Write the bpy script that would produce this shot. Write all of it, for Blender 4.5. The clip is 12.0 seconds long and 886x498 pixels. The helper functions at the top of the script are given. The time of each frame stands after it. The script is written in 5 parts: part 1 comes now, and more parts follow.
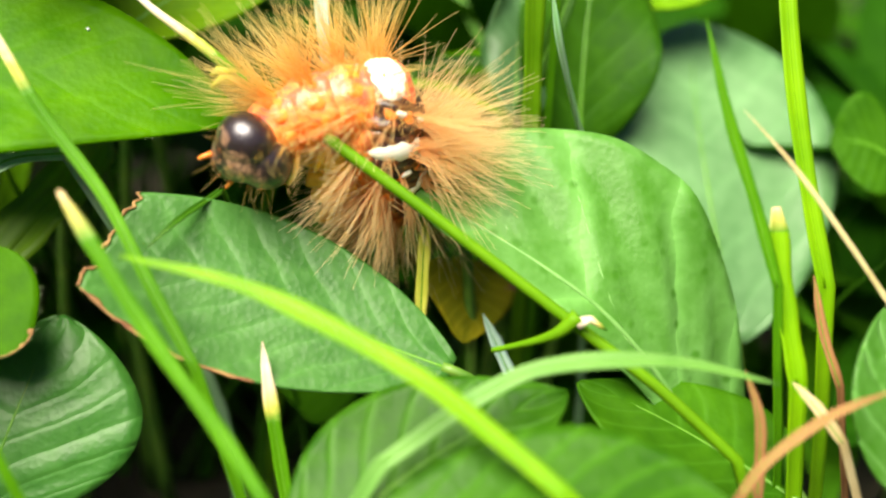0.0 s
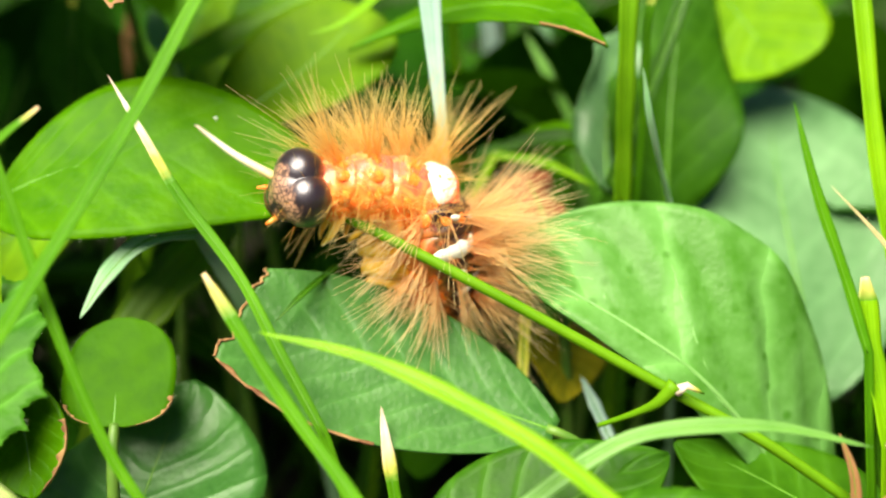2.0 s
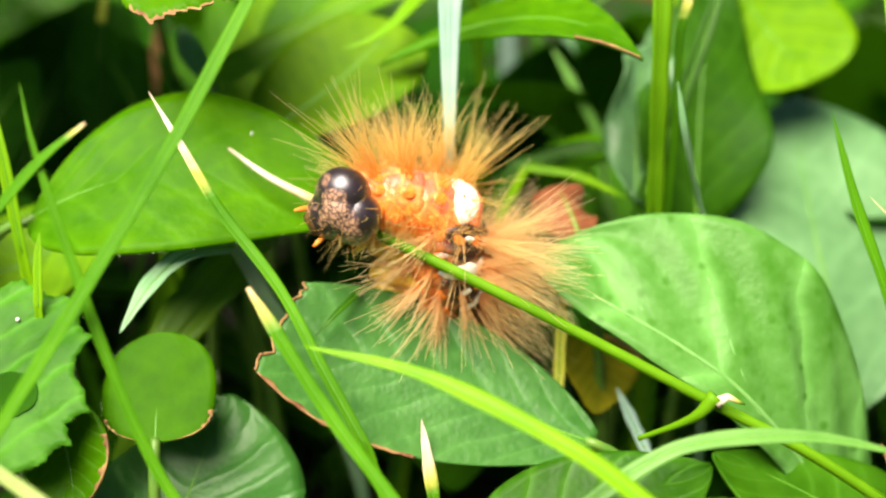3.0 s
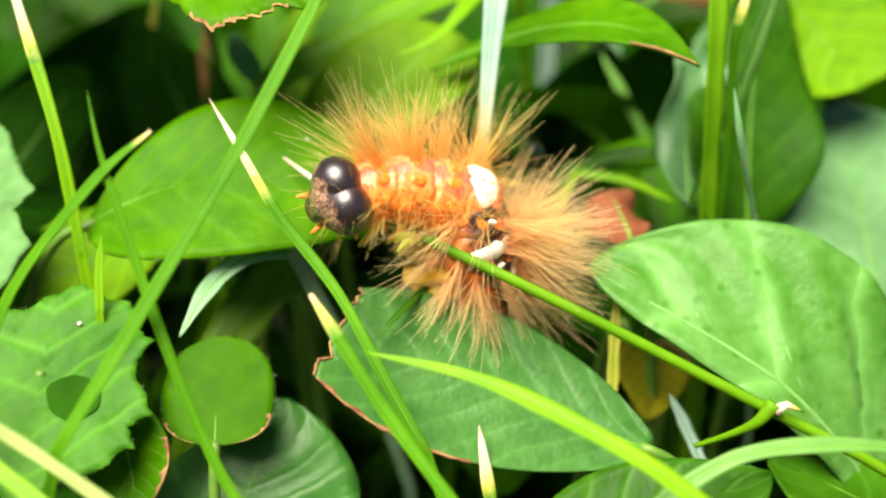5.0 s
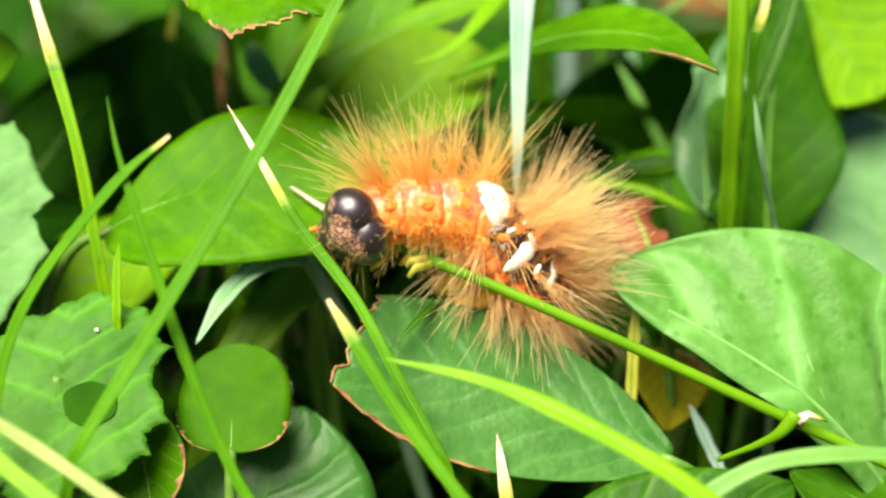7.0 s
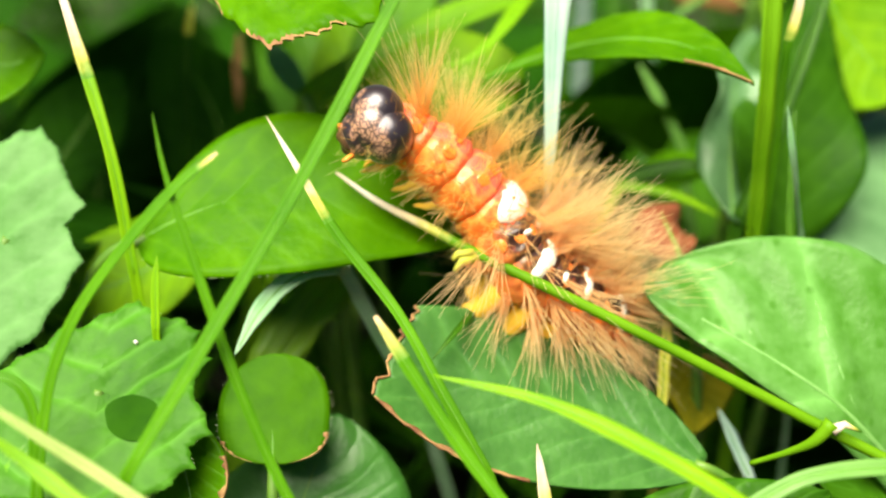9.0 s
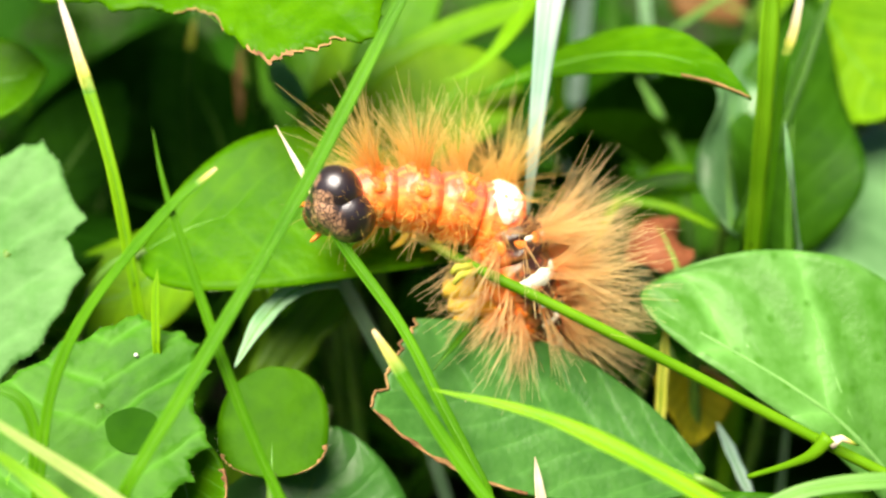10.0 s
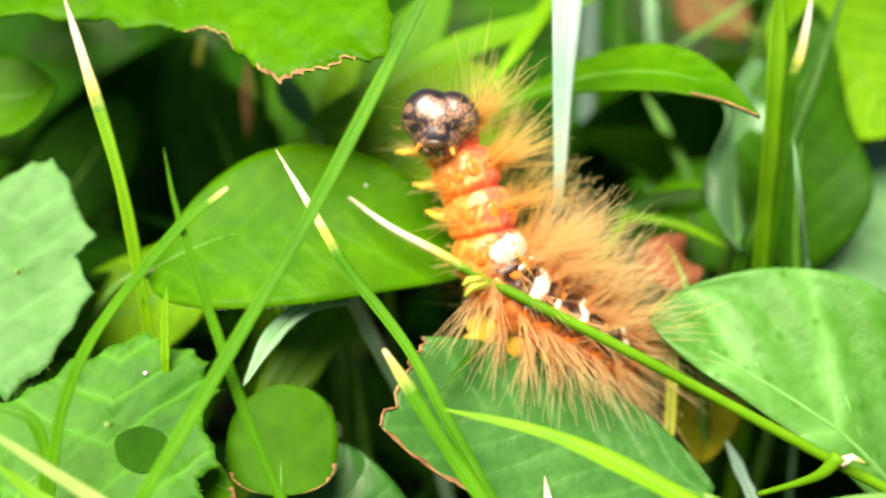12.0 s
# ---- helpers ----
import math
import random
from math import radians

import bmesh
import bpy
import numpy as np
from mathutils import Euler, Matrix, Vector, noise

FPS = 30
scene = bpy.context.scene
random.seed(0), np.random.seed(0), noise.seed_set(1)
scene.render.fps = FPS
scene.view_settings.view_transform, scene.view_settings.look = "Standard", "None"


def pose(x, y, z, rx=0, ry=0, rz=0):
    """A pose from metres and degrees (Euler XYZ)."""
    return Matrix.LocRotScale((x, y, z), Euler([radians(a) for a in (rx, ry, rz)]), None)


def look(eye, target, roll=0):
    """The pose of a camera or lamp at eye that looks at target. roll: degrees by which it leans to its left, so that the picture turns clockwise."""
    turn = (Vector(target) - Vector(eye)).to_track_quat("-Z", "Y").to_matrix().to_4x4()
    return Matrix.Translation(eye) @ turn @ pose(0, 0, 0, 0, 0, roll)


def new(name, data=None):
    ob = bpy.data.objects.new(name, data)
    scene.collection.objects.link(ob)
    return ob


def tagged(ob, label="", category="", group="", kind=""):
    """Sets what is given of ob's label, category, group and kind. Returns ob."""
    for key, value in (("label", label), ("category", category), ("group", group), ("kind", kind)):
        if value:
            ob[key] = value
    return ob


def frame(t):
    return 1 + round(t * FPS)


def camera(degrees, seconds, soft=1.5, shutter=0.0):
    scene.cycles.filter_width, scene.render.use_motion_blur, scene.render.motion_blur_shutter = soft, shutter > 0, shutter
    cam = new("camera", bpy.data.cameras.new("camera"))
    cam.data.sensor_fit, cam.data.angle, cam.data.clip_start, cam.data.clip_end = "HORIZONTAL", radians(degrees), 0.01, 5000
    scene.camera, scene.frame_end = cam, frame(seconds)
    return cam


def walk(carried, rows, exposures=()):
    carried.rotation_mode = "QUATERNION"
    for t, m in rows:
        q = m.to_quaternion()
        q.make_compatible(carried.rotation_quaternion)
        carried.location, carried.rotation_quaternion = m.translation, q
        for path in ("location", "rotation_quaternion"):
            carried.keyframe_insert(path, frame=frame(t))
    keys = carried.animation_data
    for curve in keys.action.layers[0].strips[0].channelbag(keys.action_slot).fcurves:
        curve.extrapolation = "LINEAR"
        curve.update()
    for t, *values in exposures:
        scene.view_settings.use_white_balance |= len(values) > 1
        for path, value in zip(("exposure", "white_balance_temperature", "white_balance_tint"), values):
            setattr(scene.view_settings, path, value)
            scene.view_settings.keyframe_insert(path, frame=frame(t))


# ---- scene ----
cam = camera(48.0, 12.0, soft=2.3)
PATH = [
    (0.0, 0.00924, -0.05306, 0.05537, 65.810, -2.271, -3.378),
    (0.2, 0.01078, -0.05342, 0.05646, 66.558, -1.629, -2.201),
    (0.5, 0.00919, -0.05431, 0.05779, 66.720, -1.790, -2.599),
    (1.0, 0.00844, -0.05481, 0.05817, 66.970, -0.795, -0.967),
    (1.5, 0.00709, -0.05541, 0.05828, 67.625, -0.644, -0.922),
    (2.0, 0.00630, -0.05590, 0.05874, 67.857, -0.337, -0.613),
    (2.5, 0.00535, -0.05589, 0.05892, 68.301, -0.133, -0.499),
    (3.0, 0.00408, -0.05607, 0.05890, 68.524, -0.013, -0.722),
    (4.8, 0.00268, -0.05617, 0.05932, 68.593, 0.172, 0.296),
    (5.0, 0.00196, -0.05614, 0.05937, 68.472, 0.260, 0.440),
    (5.5, 0.00211, -0.05601, 0.05941, 67.642, 0.960, 1.601),
    (6.0, 0.00263, -0.05610, 0.05949, 67.548, 0.913, 1.944),
    (6.5, 0.00132, -0.05631, 0.05950, 68.507, 0.487, 1.177),
    (7.0, 0.00165, -0.05613, 0.05863, 69.571, 0.393, 1.170),
    (9.0, -0.00223, -0.05540, 0.06123, 67.565, -0.154, -0.314),
    (9.5, -0.00192, -0.05554, 0.06131, 68.044, -0.062, -0.230),
    (10.0, -0.00190, -0.05561, 0.06162, 68.083, -0.079, -0.087),
    (10.5, -0.00193, -0.05555, 0.06157, 68.271, -0.063, 0.030),
    (11.0, -0.00210, -0.05549, 0.06157, 68.351, -0.023, 0.024),
    (11.5, -0.00285, -0.05556, 0.06161, 68.644, -0.150, -0.195),
    (12.0, -0.00242, -0.05545, 0.06209, 68.647, -0.108, -0.042),
]
walk(cam, [(t, pose(*p)) for t, *p in PATH], exposures=[(0.0, 1.15, 6950, 10), (12.0, 1.15, 6950, 10)])
cam.data.dof.use_dof = True
cam.data.dof.focus_distance = 0.0560
cam.data.dof.aperture_fstop = 18.0

# ---- light: bright hazy daylight from high behind the camera's left shoulder ----
world = bpy.data.worlds.new("world")
scene.world = world
world.use_nodes = True
wn = world.node_tree.nodes
sky = wn.new("ShaderNodeTexSky")
sky.sky_type, sky.sun_disc = "NISHITA", False
sky.sun_elevation, sky.sun_rotation = radians(62), radians(211)
wn["Background"].inputs["Strength"].default_value = 0.030
world.node_tree.links.new(sky.outputs[0], wn["Background"].inputs["Color"])
sun = new("sun", bpy.data.lights.new("sun", "SUN"))
sun.data.energy, sun.data.angle, sun.data.color = 5.7, radians(48), (1.0, 0.96, 0.80)
sun.matrix_world = look((-0.28, -0.46, 1.0), (0, 0, 0))

MM = 0.001


# ---- materials ----
class Nodes:
    """Short hand for building a node material."""

    def __init__(self, name):
        self.mat = bpy.data.materials.new(name)
        self.mat.use_nodes = True
        self.tree = self.mat.node_tree
        self.bsdf = self.tree.nodes["Principled BSDF"]
        self.out = self.tree.nodes["Material Output"]

    def add(self, kind, **settings):
        node = self.tree.nodes.new(kind)
        for key, value in settings.items():
            setattr(node, key, value)
        return node

    def link(self, a, b):
        self.tree.links.new(a, b)

    def feed(self, node, slot, value):
        if isinstance(value, (int, float, tuple)):
            node.inputs[slot].default_value = value
        else:
            self.link(value, node.inputs[slot])

    def maths(self, op, a, b=0.0, c=0.0):
        node = self.add("ShaderNodeMath", operation=op)
        for i, v in enumerate((a, b, c)):
            self.feed(node, i, v)
        return node.outputs[0]

    def noise(self, scale, detail=4.0, vector=None, rough=0.55):
        node = self.add("ShaderNodeTexNoise")
        node.inputs["Scale"].default_value = scale
        node.inputs["Detail"].default_value = detail
        node.inputs["Roughness"].default_value = rough
        if vector is not None:
            self.link(vector, node.inputs["Vector"])
        return node.outputs["Fac"]

    def ramp(self, fac, *stops):
        node = self.add("ShaderNodeValToRGB")
        els = node.color_ramp.elements
        while len(els) < len(stops):
            els.new(0.5)
        for el, (at, colour) in zip(els, stops):
            el.position = at
            el.color = (*colour, 1) if len(colour) == 3 else colour
        self.link(fac, node.inputs[0])
        return node.outputs[0]

    def mix(self, fac, a, b):
        node = self.add("ShaderNodeMix", data_type="RGBA")
        self.feed(node, 0, fac)
        for slot, v in ((6, a), (7, b)):
            self.feed(node, slot, (*v, 1) if isinstance(v, tuple) and len(v) == 3 else v)
        return node.outputs[2]

    def bump(self, height, strength, distance):
        node = self.add("ShaderNodeBump")
        node.inputs["Strength"].default_value = strength
        node.inputs["Distance"].default_value = distance
        self.link(height, node.inputs["Height"])
        self.link(node.outputs[0], self.bsdf.inputs["Normal"])
        return node.outputs[0]

    def set(self, **values):
        for key, value in values.items():
            self.feed(self.bsdf, key.replace("_", " "), value)

    def see_through(self, share, colour):
        """Lets some daylight through a thin sheet."""
        glow = self.add("ShaderNodeBsdfTranslucent")
        self.feed(glow, "Color", colour)
        both = self.add("ShaderNodeMixShader")
        both.inputs[0].default_value = share
        self.link(self.bsdf.outputs[0], both.inputs[1])
        self.link(glow.outputs[0], both.inputs[2])
        self.link(both.outputs[0], self.out.inputs["Surface"])


def leaf_material(name, low, high, through_colour, rough=0.38, spec=0.2, veins=7.0, share=0.22, spots=0.0, vein_strength=0.28, relief_share=0.4, pits=0.0):
    n = Nodes(name)
    coord = n.add("ShaderNodeTexCoord")
    uv = n.add("ShaderNodeSeparateXYZ")
    n.link(coord.outputs["UV"], uv.inputs[0])
    across = n.maths("ABSOLUTE", n.maths("SUBTRACT", uv.outputs[0], 0.5))
    # lateral veins leave the midrib at a slant
    wobble = n.maths("MULTIPLY", n.maths("SUBTRACT", n.noise(220, 2, coord.outputs["Object"]), 0.5), 0.10)
    slant = n.maths("ADD", n.maths("SUBTRACT", uv.outputs[1], n.maths("MULTIPLY", across, 0.55)), wobble)
    saw = n.maths("PINGPONG", n.maths("MULTIPLY", slant, veins), 0.5)
    vein = n.maths("SMOOTH_MIN", n.maths("MULTIPLY", saw, 6.0), 1.0, 0.6)
    fine = n.noise(900, 3, coord.outputs["Object"])
    broad = n.noise(130, 3, coord.outputs["Object"])
    rnd = n.add("ShaderNodeObjectInfo").outputs["Random"]
    tone = n.maths("ADD", n.maths("MULTIPLY", broad, 0.62), n.maths("MULTIPLY", fine, 0.38))
    colour = n.ramp(tone, (0.36, low), (0.64, high))
    vc = tuple(min(1, c * 1.5 + 0.01) for c in high)
    colour = n.mix(n.maths("MULTIPLY", n.maths("SUBTRACT", 1.0, vein), vein_strength), colour, vc)
    if spots:
        fleck = n.ramp(n.noise(420, 2, coord.outputs["Object"]), (0.66, (0, 0, 0)), (0.72, (1, 1, 1)))
        colour = n.mix(n.maths("MULTIPLY", fleck, spots), colour, (0.12, 0.055, 0.015))
    if pits:
        dots = n.add("ShaderNodeTexVoronoi")
        dots.inputs["Scale"].default_value = 620
        n.link(coord.outputs["Object"], dots.inputs["Vector"])
        pit = n.ramp(dots.outputs["Distance"], (0.10, (1, 1, 1)), (0.24, (0, 0, 0)))
        colour = n.mix(n.maths("MULTIPLY", pit, pits), colour, low)
    hsv = n.add("ShaderNodeHueSaturation")
    n.feed(hsv, "Value", n.maths("ADD", 0.81, n.maths("MULTIPLY", rnd, 0.22)))
    n.link(colour, hsv.inputs["Color"])
    colour = hsv.outputs[0]
    n.set(Base_Color=colour, Roughness=n.maths("ADD", rough - 0.08, n.maths("MULTIPLY", fine, 0.18)))
    n.bsdf.inputs["Specular IOR Level"].default_value = spec
    cells = n.add("ShaderNodeTexVoronoi")
    cells.inputs["Scale"].default_value = 2600
    n.link(coord.outputs["Object"], cells.inputs["Vector"])
    relief = n.maths("ADD", n.maths("MULTIPLY", vein, relief_share), n.maths("MULTIPLY", cells.outputs["Distance"], 0.35))
    relief = n.maths("ADD", relief, n.maths("MULTIPLY", fine, 0.8))
    n.bump(relief, 0.45, 0.00014)
    n.see_through(share, n.mix(0.4, through_colour, colour))
    return n.mat


def blade_material(name, low, high, through_colour, rough=0.42, share=0.2, lines=9.0, spec=0.25):
    n = Nodes(name)
    coord = n.add("ShaderNodeTexCoord")
    uv = n.add("ShaderNodeSeparateXYZ")
    n.link(coord.outputs["UV"], uv.inputs[0])
    ridge = n.maths("PINGPONG", n.maths("MULTIPLY", uv.outputs[0], lines), 0.5)
    broad = n.noise(260, 3, coord.outputs["Object"])
    fine = n.noise(1500, 3, coord.outputs["Object"])
    tone = n.maths("ADD", n.maths("MULTIPLY", broad, 0.85), n.maths("MULTIPLY", ridge, 0.35))
    colour = n.ramp(n.maths("ADD", tone, n.maths("MULTIPLY", fine, 0.15)), (0.35, low), (0.85, high))
    n.set(Base_Color=colour, Roughness=rough)
    n.bsdf.inputs["Specular IOR Level"].default_value = spec
    n.bump(n.maths("ADD", ridge, n.maths("MULTIPLY", fine, 0.3)), 0.22, 0.0001)
    n.see_through(share, n.mix(0.4, through_colour, colour))
    return n.mat


def plain_material(name, low, high, rough, scale=600, bump=0.3, depth=0.0001, spec=0.5):
    n = Nodes(name)
    coord = n.add("ShaderNodeTexCoord")
    tone = n.noise(scale, 5, coord.outputs["Object"])
    n.set(Base_Color=n.ramp(tone, (0.32, low), (0.68, high)), Roughness=rough)
    n.bsdf.inputs["Specular IOR Level"].default_value = spec
    n.bump(n.noise(scale * 3, 4, coord.outputs["Object"]), bump, depth)
    return n.mat


LEAF = leaf_material("leaf_green", (0.044, 0.176, 0.001), (0.099, 0.290, 0.002), (0.190, 0.475, 0.003), spec=0.07, pits=0.22, share=0.34, vein_strength=0.14)
LEAF_PLAIN = leaf_material("leaf_smooth_green", (0.022, 0.107, 0.001), (0.060, 0.202, 0.002), (0.155, 0.430, 0.004), veins=3, vein_strength=0.10, relief_share=0.0, spec=0.06, rough=0.5)
LEAF_FRESH = leaf_material("leaf_fresh_green", (0.020, 0.098, 0.002), (0.055, 0.189, 0.007), (0.091, 0.287, 0.004), rough=0.40, spec=0.16, relief_share=0.9, vein_strength=0.4)
LEAF_BLOTCH = leaf_material("leaf_blotched", (0.012, 0.065, 0.002), (0.029, 0.120, 0.004), (0.052, 0.215, 0.003), rough=0.7, spec=0.04)
LEAF_BLUE = leaf_material("leaf_bluish_green", (0.029, 0.120, 0.017), (0.071, 0.215, 0.040), (0.086, 0.310, 0.026), rough=0.38, vein_strength=0.2, spec=0.25, pits=0.25)
LEAF_GLOSS = leaf_material("leaf_glossy_green", (0.022, 0.115, 0.012), (0.055, 0.195, 0.030), (0.08, 0.30, 0.03), rough=0.38, spec=0.4, vein_strength=0.2, pits=0.4, relief_share=0.6)
LEAF_MINT = leaf_material("leaf_mint_green", (0.082, 0.215, 0.073), (0.146, 0.318, 0.129), (0.172, 0.430, 0.086), rough=0.36, veins=6, spec=0.5, vein_strength=0.2)
LEAF_SCALLOP = leaf_material("leaf_scalloped_green", (0.034, 0.163, 0.005), (0.090, 0.297, 0.022), (0.120, 0.396, 0.017), rough=0.45, spec=0.12, relief_share=1.0, vein_strength=0.45, pits=0.3)
LEAF_CHALK = leaf_material("leaf_chalky_green", (0.077, 0.230, 0.048), (0.151, 0.341, 0.111), (0.148, 0.370, 0.074), rough=0.5, veins=6, spec=0.15, vein_strength=0.2)
# deep green lowered to near-black: the undergrowth's shade is put into the colour
LEAF_DEEP_SHADED = leaf_material("leaf_deep_shaded", (0.005, 0.036, 0.001), (0.016, 0.077, 0.002), (0.039, 0.159, 0.002), rough=0.6, share=0.15, spec=0.03)
LEAF_MID = leaf_material("leaf_mid_green", (0.019, 0.090, 0.002), (0.047, 0.163, 0.004), (0.077, 0.275, 0.003), rough=0.5, spec=0.08)
LEAF_OLIVE = leaf_material("leaf_olive_green", (0.073, 0.185, 0.001), (0.129, 0.267, 0.002), (0.224, 0.413, 0.002), rough=0.5, spec=0.08, vein_strength=0.15)
# the mid green again, dimmed so that its colour holds the shade
LEAF_MID_SHADED = leaf_material("leaf_mid_shaded", (0.014, 0.069, 0.002), (0.034, 0.125, 0.003), (0.077, 0.275, 0.003), rough=0.5, spec=0.08)
LEAF_LIME = leaf_material("leaf_lime", (0.090, 0.258, 0.002), (0.176, 0.370, 0.003), (0.292, 0.516, 0.003), rough=0.5, vein_strength=0.3, relief_share=1.0, spec=0.1)
LEAF_PALE = leaf_material("leaf_pale_green", (0.052, 0.189, 0.015), (0.125, 0.314, 0.073), (0.155, 0.430, 0.043), rough=0.40, veins=4, spec=0.22, vein_strength=0.55, pits=0.9, relief_share=2.4)
LEAF_YELLOW = leaf_material("leaf_yellowing", (0.208, 0.227, 0.008), (0.444, 0.359, 0.015), (0.567, 0.454, 0.019), rough=0.5, spots=0.7)
LEAF_BROWN = leaf_material("leaf_dull_brown", (0.090, 0.045, 0.012), (0.190, 0.090, 0.028), (0.2, 0.1, 0.03), rough=0.6, spots=0.4)
LEAF_RUST = leaf_material("leaf_rust_dry", (0.200, 0.055, 0.022), (0.380, 0.130, 0.060), (0.4, 0.13, 0.05), rough=0.6, spots=0.4)
VEIN = plain_material("pale_vein", (0.065, 0.215, 0.005), (0.103, 0.284, 0.012), 0.45)
VEIN_SOFT = plain_material("soft_vein", (0.11, 0.28, 0.06), (0.17, 0.36, 0.10), 0.45)
DOWN = plain_material("leaf_down", (0.361, 0.499, 0.224), (0.516, 0.619, 0.361), 0.5)
STALK = plain_material("leaf_stalk", (0.043, 0.138, 0.010), (0.112, 0.224, 0.026), 0.5)
SCORCH = plain_material("scorched_edge", (0.13, 0.040, 0.014), (0.45, 0.27, 0.10), 0.75, 620, 0.6, 0.0002)
GRASS = blade_material("grass_green", (0.041, 0.172, 0.003), (0.095, 0.292, 0.007), (0.172, 0.430, 0.007), spec=0.12)
GRASS_LIME = blade_material("grass_lime", (0.112, 0.310, 0.003), (0.215, 0.447, 0.005), (0.275, 0.533, 0.004))
GRASS_STALK = blade_material("grass_stalk_green", (0.073, 0.215, 0.003), (0.146, 0.335, 0.009), (0.215, 0.447, 0.009), spec=0.12)
GRASS_SOFT = blade_material("grass_soft_green", (0.095, 0.258, 0.043), (0.172, 0.361, 0.086), (0.189, 0.430, 0.069), lines=6)
GRASS_PALE = blade_material("grass_pale", (0.146, 0.361, 0.146), (0.361, 0.550, 0.361), (0.258, 0.516, 0.215), lines=6)
GRASS_ICE = blade_material("grass_pale_underside", (0.292, 0.482, 0.404), (0.499, 0.636, 0.568), (0.387, 0.602, 0.473), rough=0.35, lines=2)
GRASS_OLIVE = blade_material("grass_olive", (0.075, 0.180, 0.006), (0.150, 0.300, 0.012), (0.210, 0.390, 0.009), lines=7)
# deep grass green, darkened further to paint in the shade between plants
GRASS_DEEP_SHADED = blade_material("grass_deep_shaded", (0.013, 0.064, 0.002), (0.037, 0.127, 0.005), (0.054, 0.201, 0.004), spec=0.2)
DRY = blade_material("dry_straw", (0.420, 0.300, 0.120), (0.800, 0.680, 0.420), (0.7, 0.55, 0.3), rough=0.6)
DRY_YELLOW = blade_material("yellowed_blade", (0.380, 0.420, 0.030), (0.700, 0.680, 0.140), (0.7, 0.65, 0.1), rough=0.55)
GRASS_CREAM = blade_material("grass_cream", (0.224, 0.344, 0.069), (0.413, 0.499, 0.172), (0.344, 0.430, 0.129), lines=5)
DRY_BROWN = blade_material("dry_brown", (0.200, 0.085, 0.030), (0.480, 0.250, 0.110), (0.5, 0.25, 0.1), rough=0.7)


def tip_material(name, *stops):
    """Dead growth that runs from bleached at the tip into the living green."""
    n = Nodes(name)
    coord = n.add("ShaderNodeTexCoord")
    uv = n.add("ShaderNodeSeparateXYZ")
    n.link(coord.outputs["UV"], uv.inputs[0])
    ragged = n.maths("MULTIPLY_ADD", n.maths("SUBTRACT", n.noise(1400, 3, coord.outputs["Object"]), 0.5), 0.35, uv.outputs[1])
    colour = n.ramp(ragged, *stops)
    n.set(Base_Color=colour, Roughness=0.55)
    n.bump(n.noise(2500, 3, coord.outputs["Object"]), 0.4, 0.0001)
    n.see_through(0.25, colour)
    return n.mat


LIVING = (0.085, 0.280, 0.006)
TIP_WHITE = tip_material("bleached_tip", (0.0, (0.62, 0.46, 0.36)), (0.3, (0.86, 0.78, 0.66)), (0.62, (0.80, 0.66, 0.40)), (0.8, (0.60, 0.58, 0.10)), (1.0, LIVING))
TIP_YELLOW = tip_material("yellowed_tip", (0.0, (0.70, 0.50, 0.30)), (0.35, (0.66, 0.58, 0.14)), (1.0, LIVING))


# ---- mesh helpers ----
def part(name, bm, material, parent=None, label="", smooth=True):
    mesh = bpy.data.meshes.new(name)
    bm.normal_update()
    bm.to_mesh(mesh)
    bm.free()
    if smooth:
        mesh.shade_smooth()
    mesh.materials.append(material)
    ob = new(name, mesh)
    if parent is not None:
        ob.parent = parent
    if label:
        tagged(ob, label)
    return ob


def thing(name, label, category, group=""):
    return tagged(new(name), label, category, group)


def curve_points(points, count):
    """Points along a smooth curve through the given ones."""
    p = [Vector(q) for q in points]
    p = [p[0] * 2 - p[1]] + p + [p[-1] * 2 - p[-2]]
    lengths = [max((p[i + 1] - p[i]).length, 1e-6) for i in range(1, len(p) - 2)]
    total = sum(lengths)
    out = []
    for k in range(count):
        s = total * k / (count - 1)
        i = 0
        while i < len(lengths) - 1 and s > lengths[i]:
            s -= lengths[i]
            i += 1
        u = min(1.0, s / lengths[i])
        a, b, c, d = p[i:i + 4]
        out.append(0.5 * ((2 * b) + (c - a) * u + (2 * a - 5 * b + 4 * c - d) * u * u + (3 * b - a - 3 * c + d) * u ** 3))
    return out


def sweep(bm, pts, section, uv=None, caps=(True, True)):
    """Sweeps rings along pts; section(k, s) gives a ring of (side, lift) for the ring at share s, in metres."""
    uv = uv or bm.loops.layers.uv.verify()
    rings, count = [], len(pts)
    up = Vector((0.1, -0.6, 0.8))
    for k, p in enumerate(pts):
        t = (pts[min(k + 1, count - 1)] - pts[max(k - 1, 0)]).normalized()
        side = t.cross(up)
        side = side.normalized() if side.length > 1e-4 else Vector((1, 0, 0))
        lift = side.cross(t).normalized()
        rings.append([bm.verts.new(p + side * a + lift * b) for a, b in section(k, k / (count - 1))])
    m = len(rings[0])
    for k in range(count - 1):
        for j in range(m):
            f = bm.faces.new((rings[k][j], rings[k][(j + 1) % m], rings[k + 1][(j + 1) % m], rings[k + 1][j]))
            for loop, (u, v) in zip(f.loops, ((j, k), (j + 1, k), (j + 1, k + 1), (j, k + 1))):
                loop[uv].uv = (u / m * 2, v / (count - 1))
    if caps[0]:
        bm.faces.new(rings[0][::-1])
    if caps[1]:
        bm.faces.new(rings[-1])


def tube(bm, pts, radius, sides=7, caps=(True, True)):
    sweep(bm, pts, lambda k, s: [(radius(s) * math.cos(a), radius(s) * math.sin(a)) for a in [6.28318 * j / sides for j in range(sides)]], caps=caps)


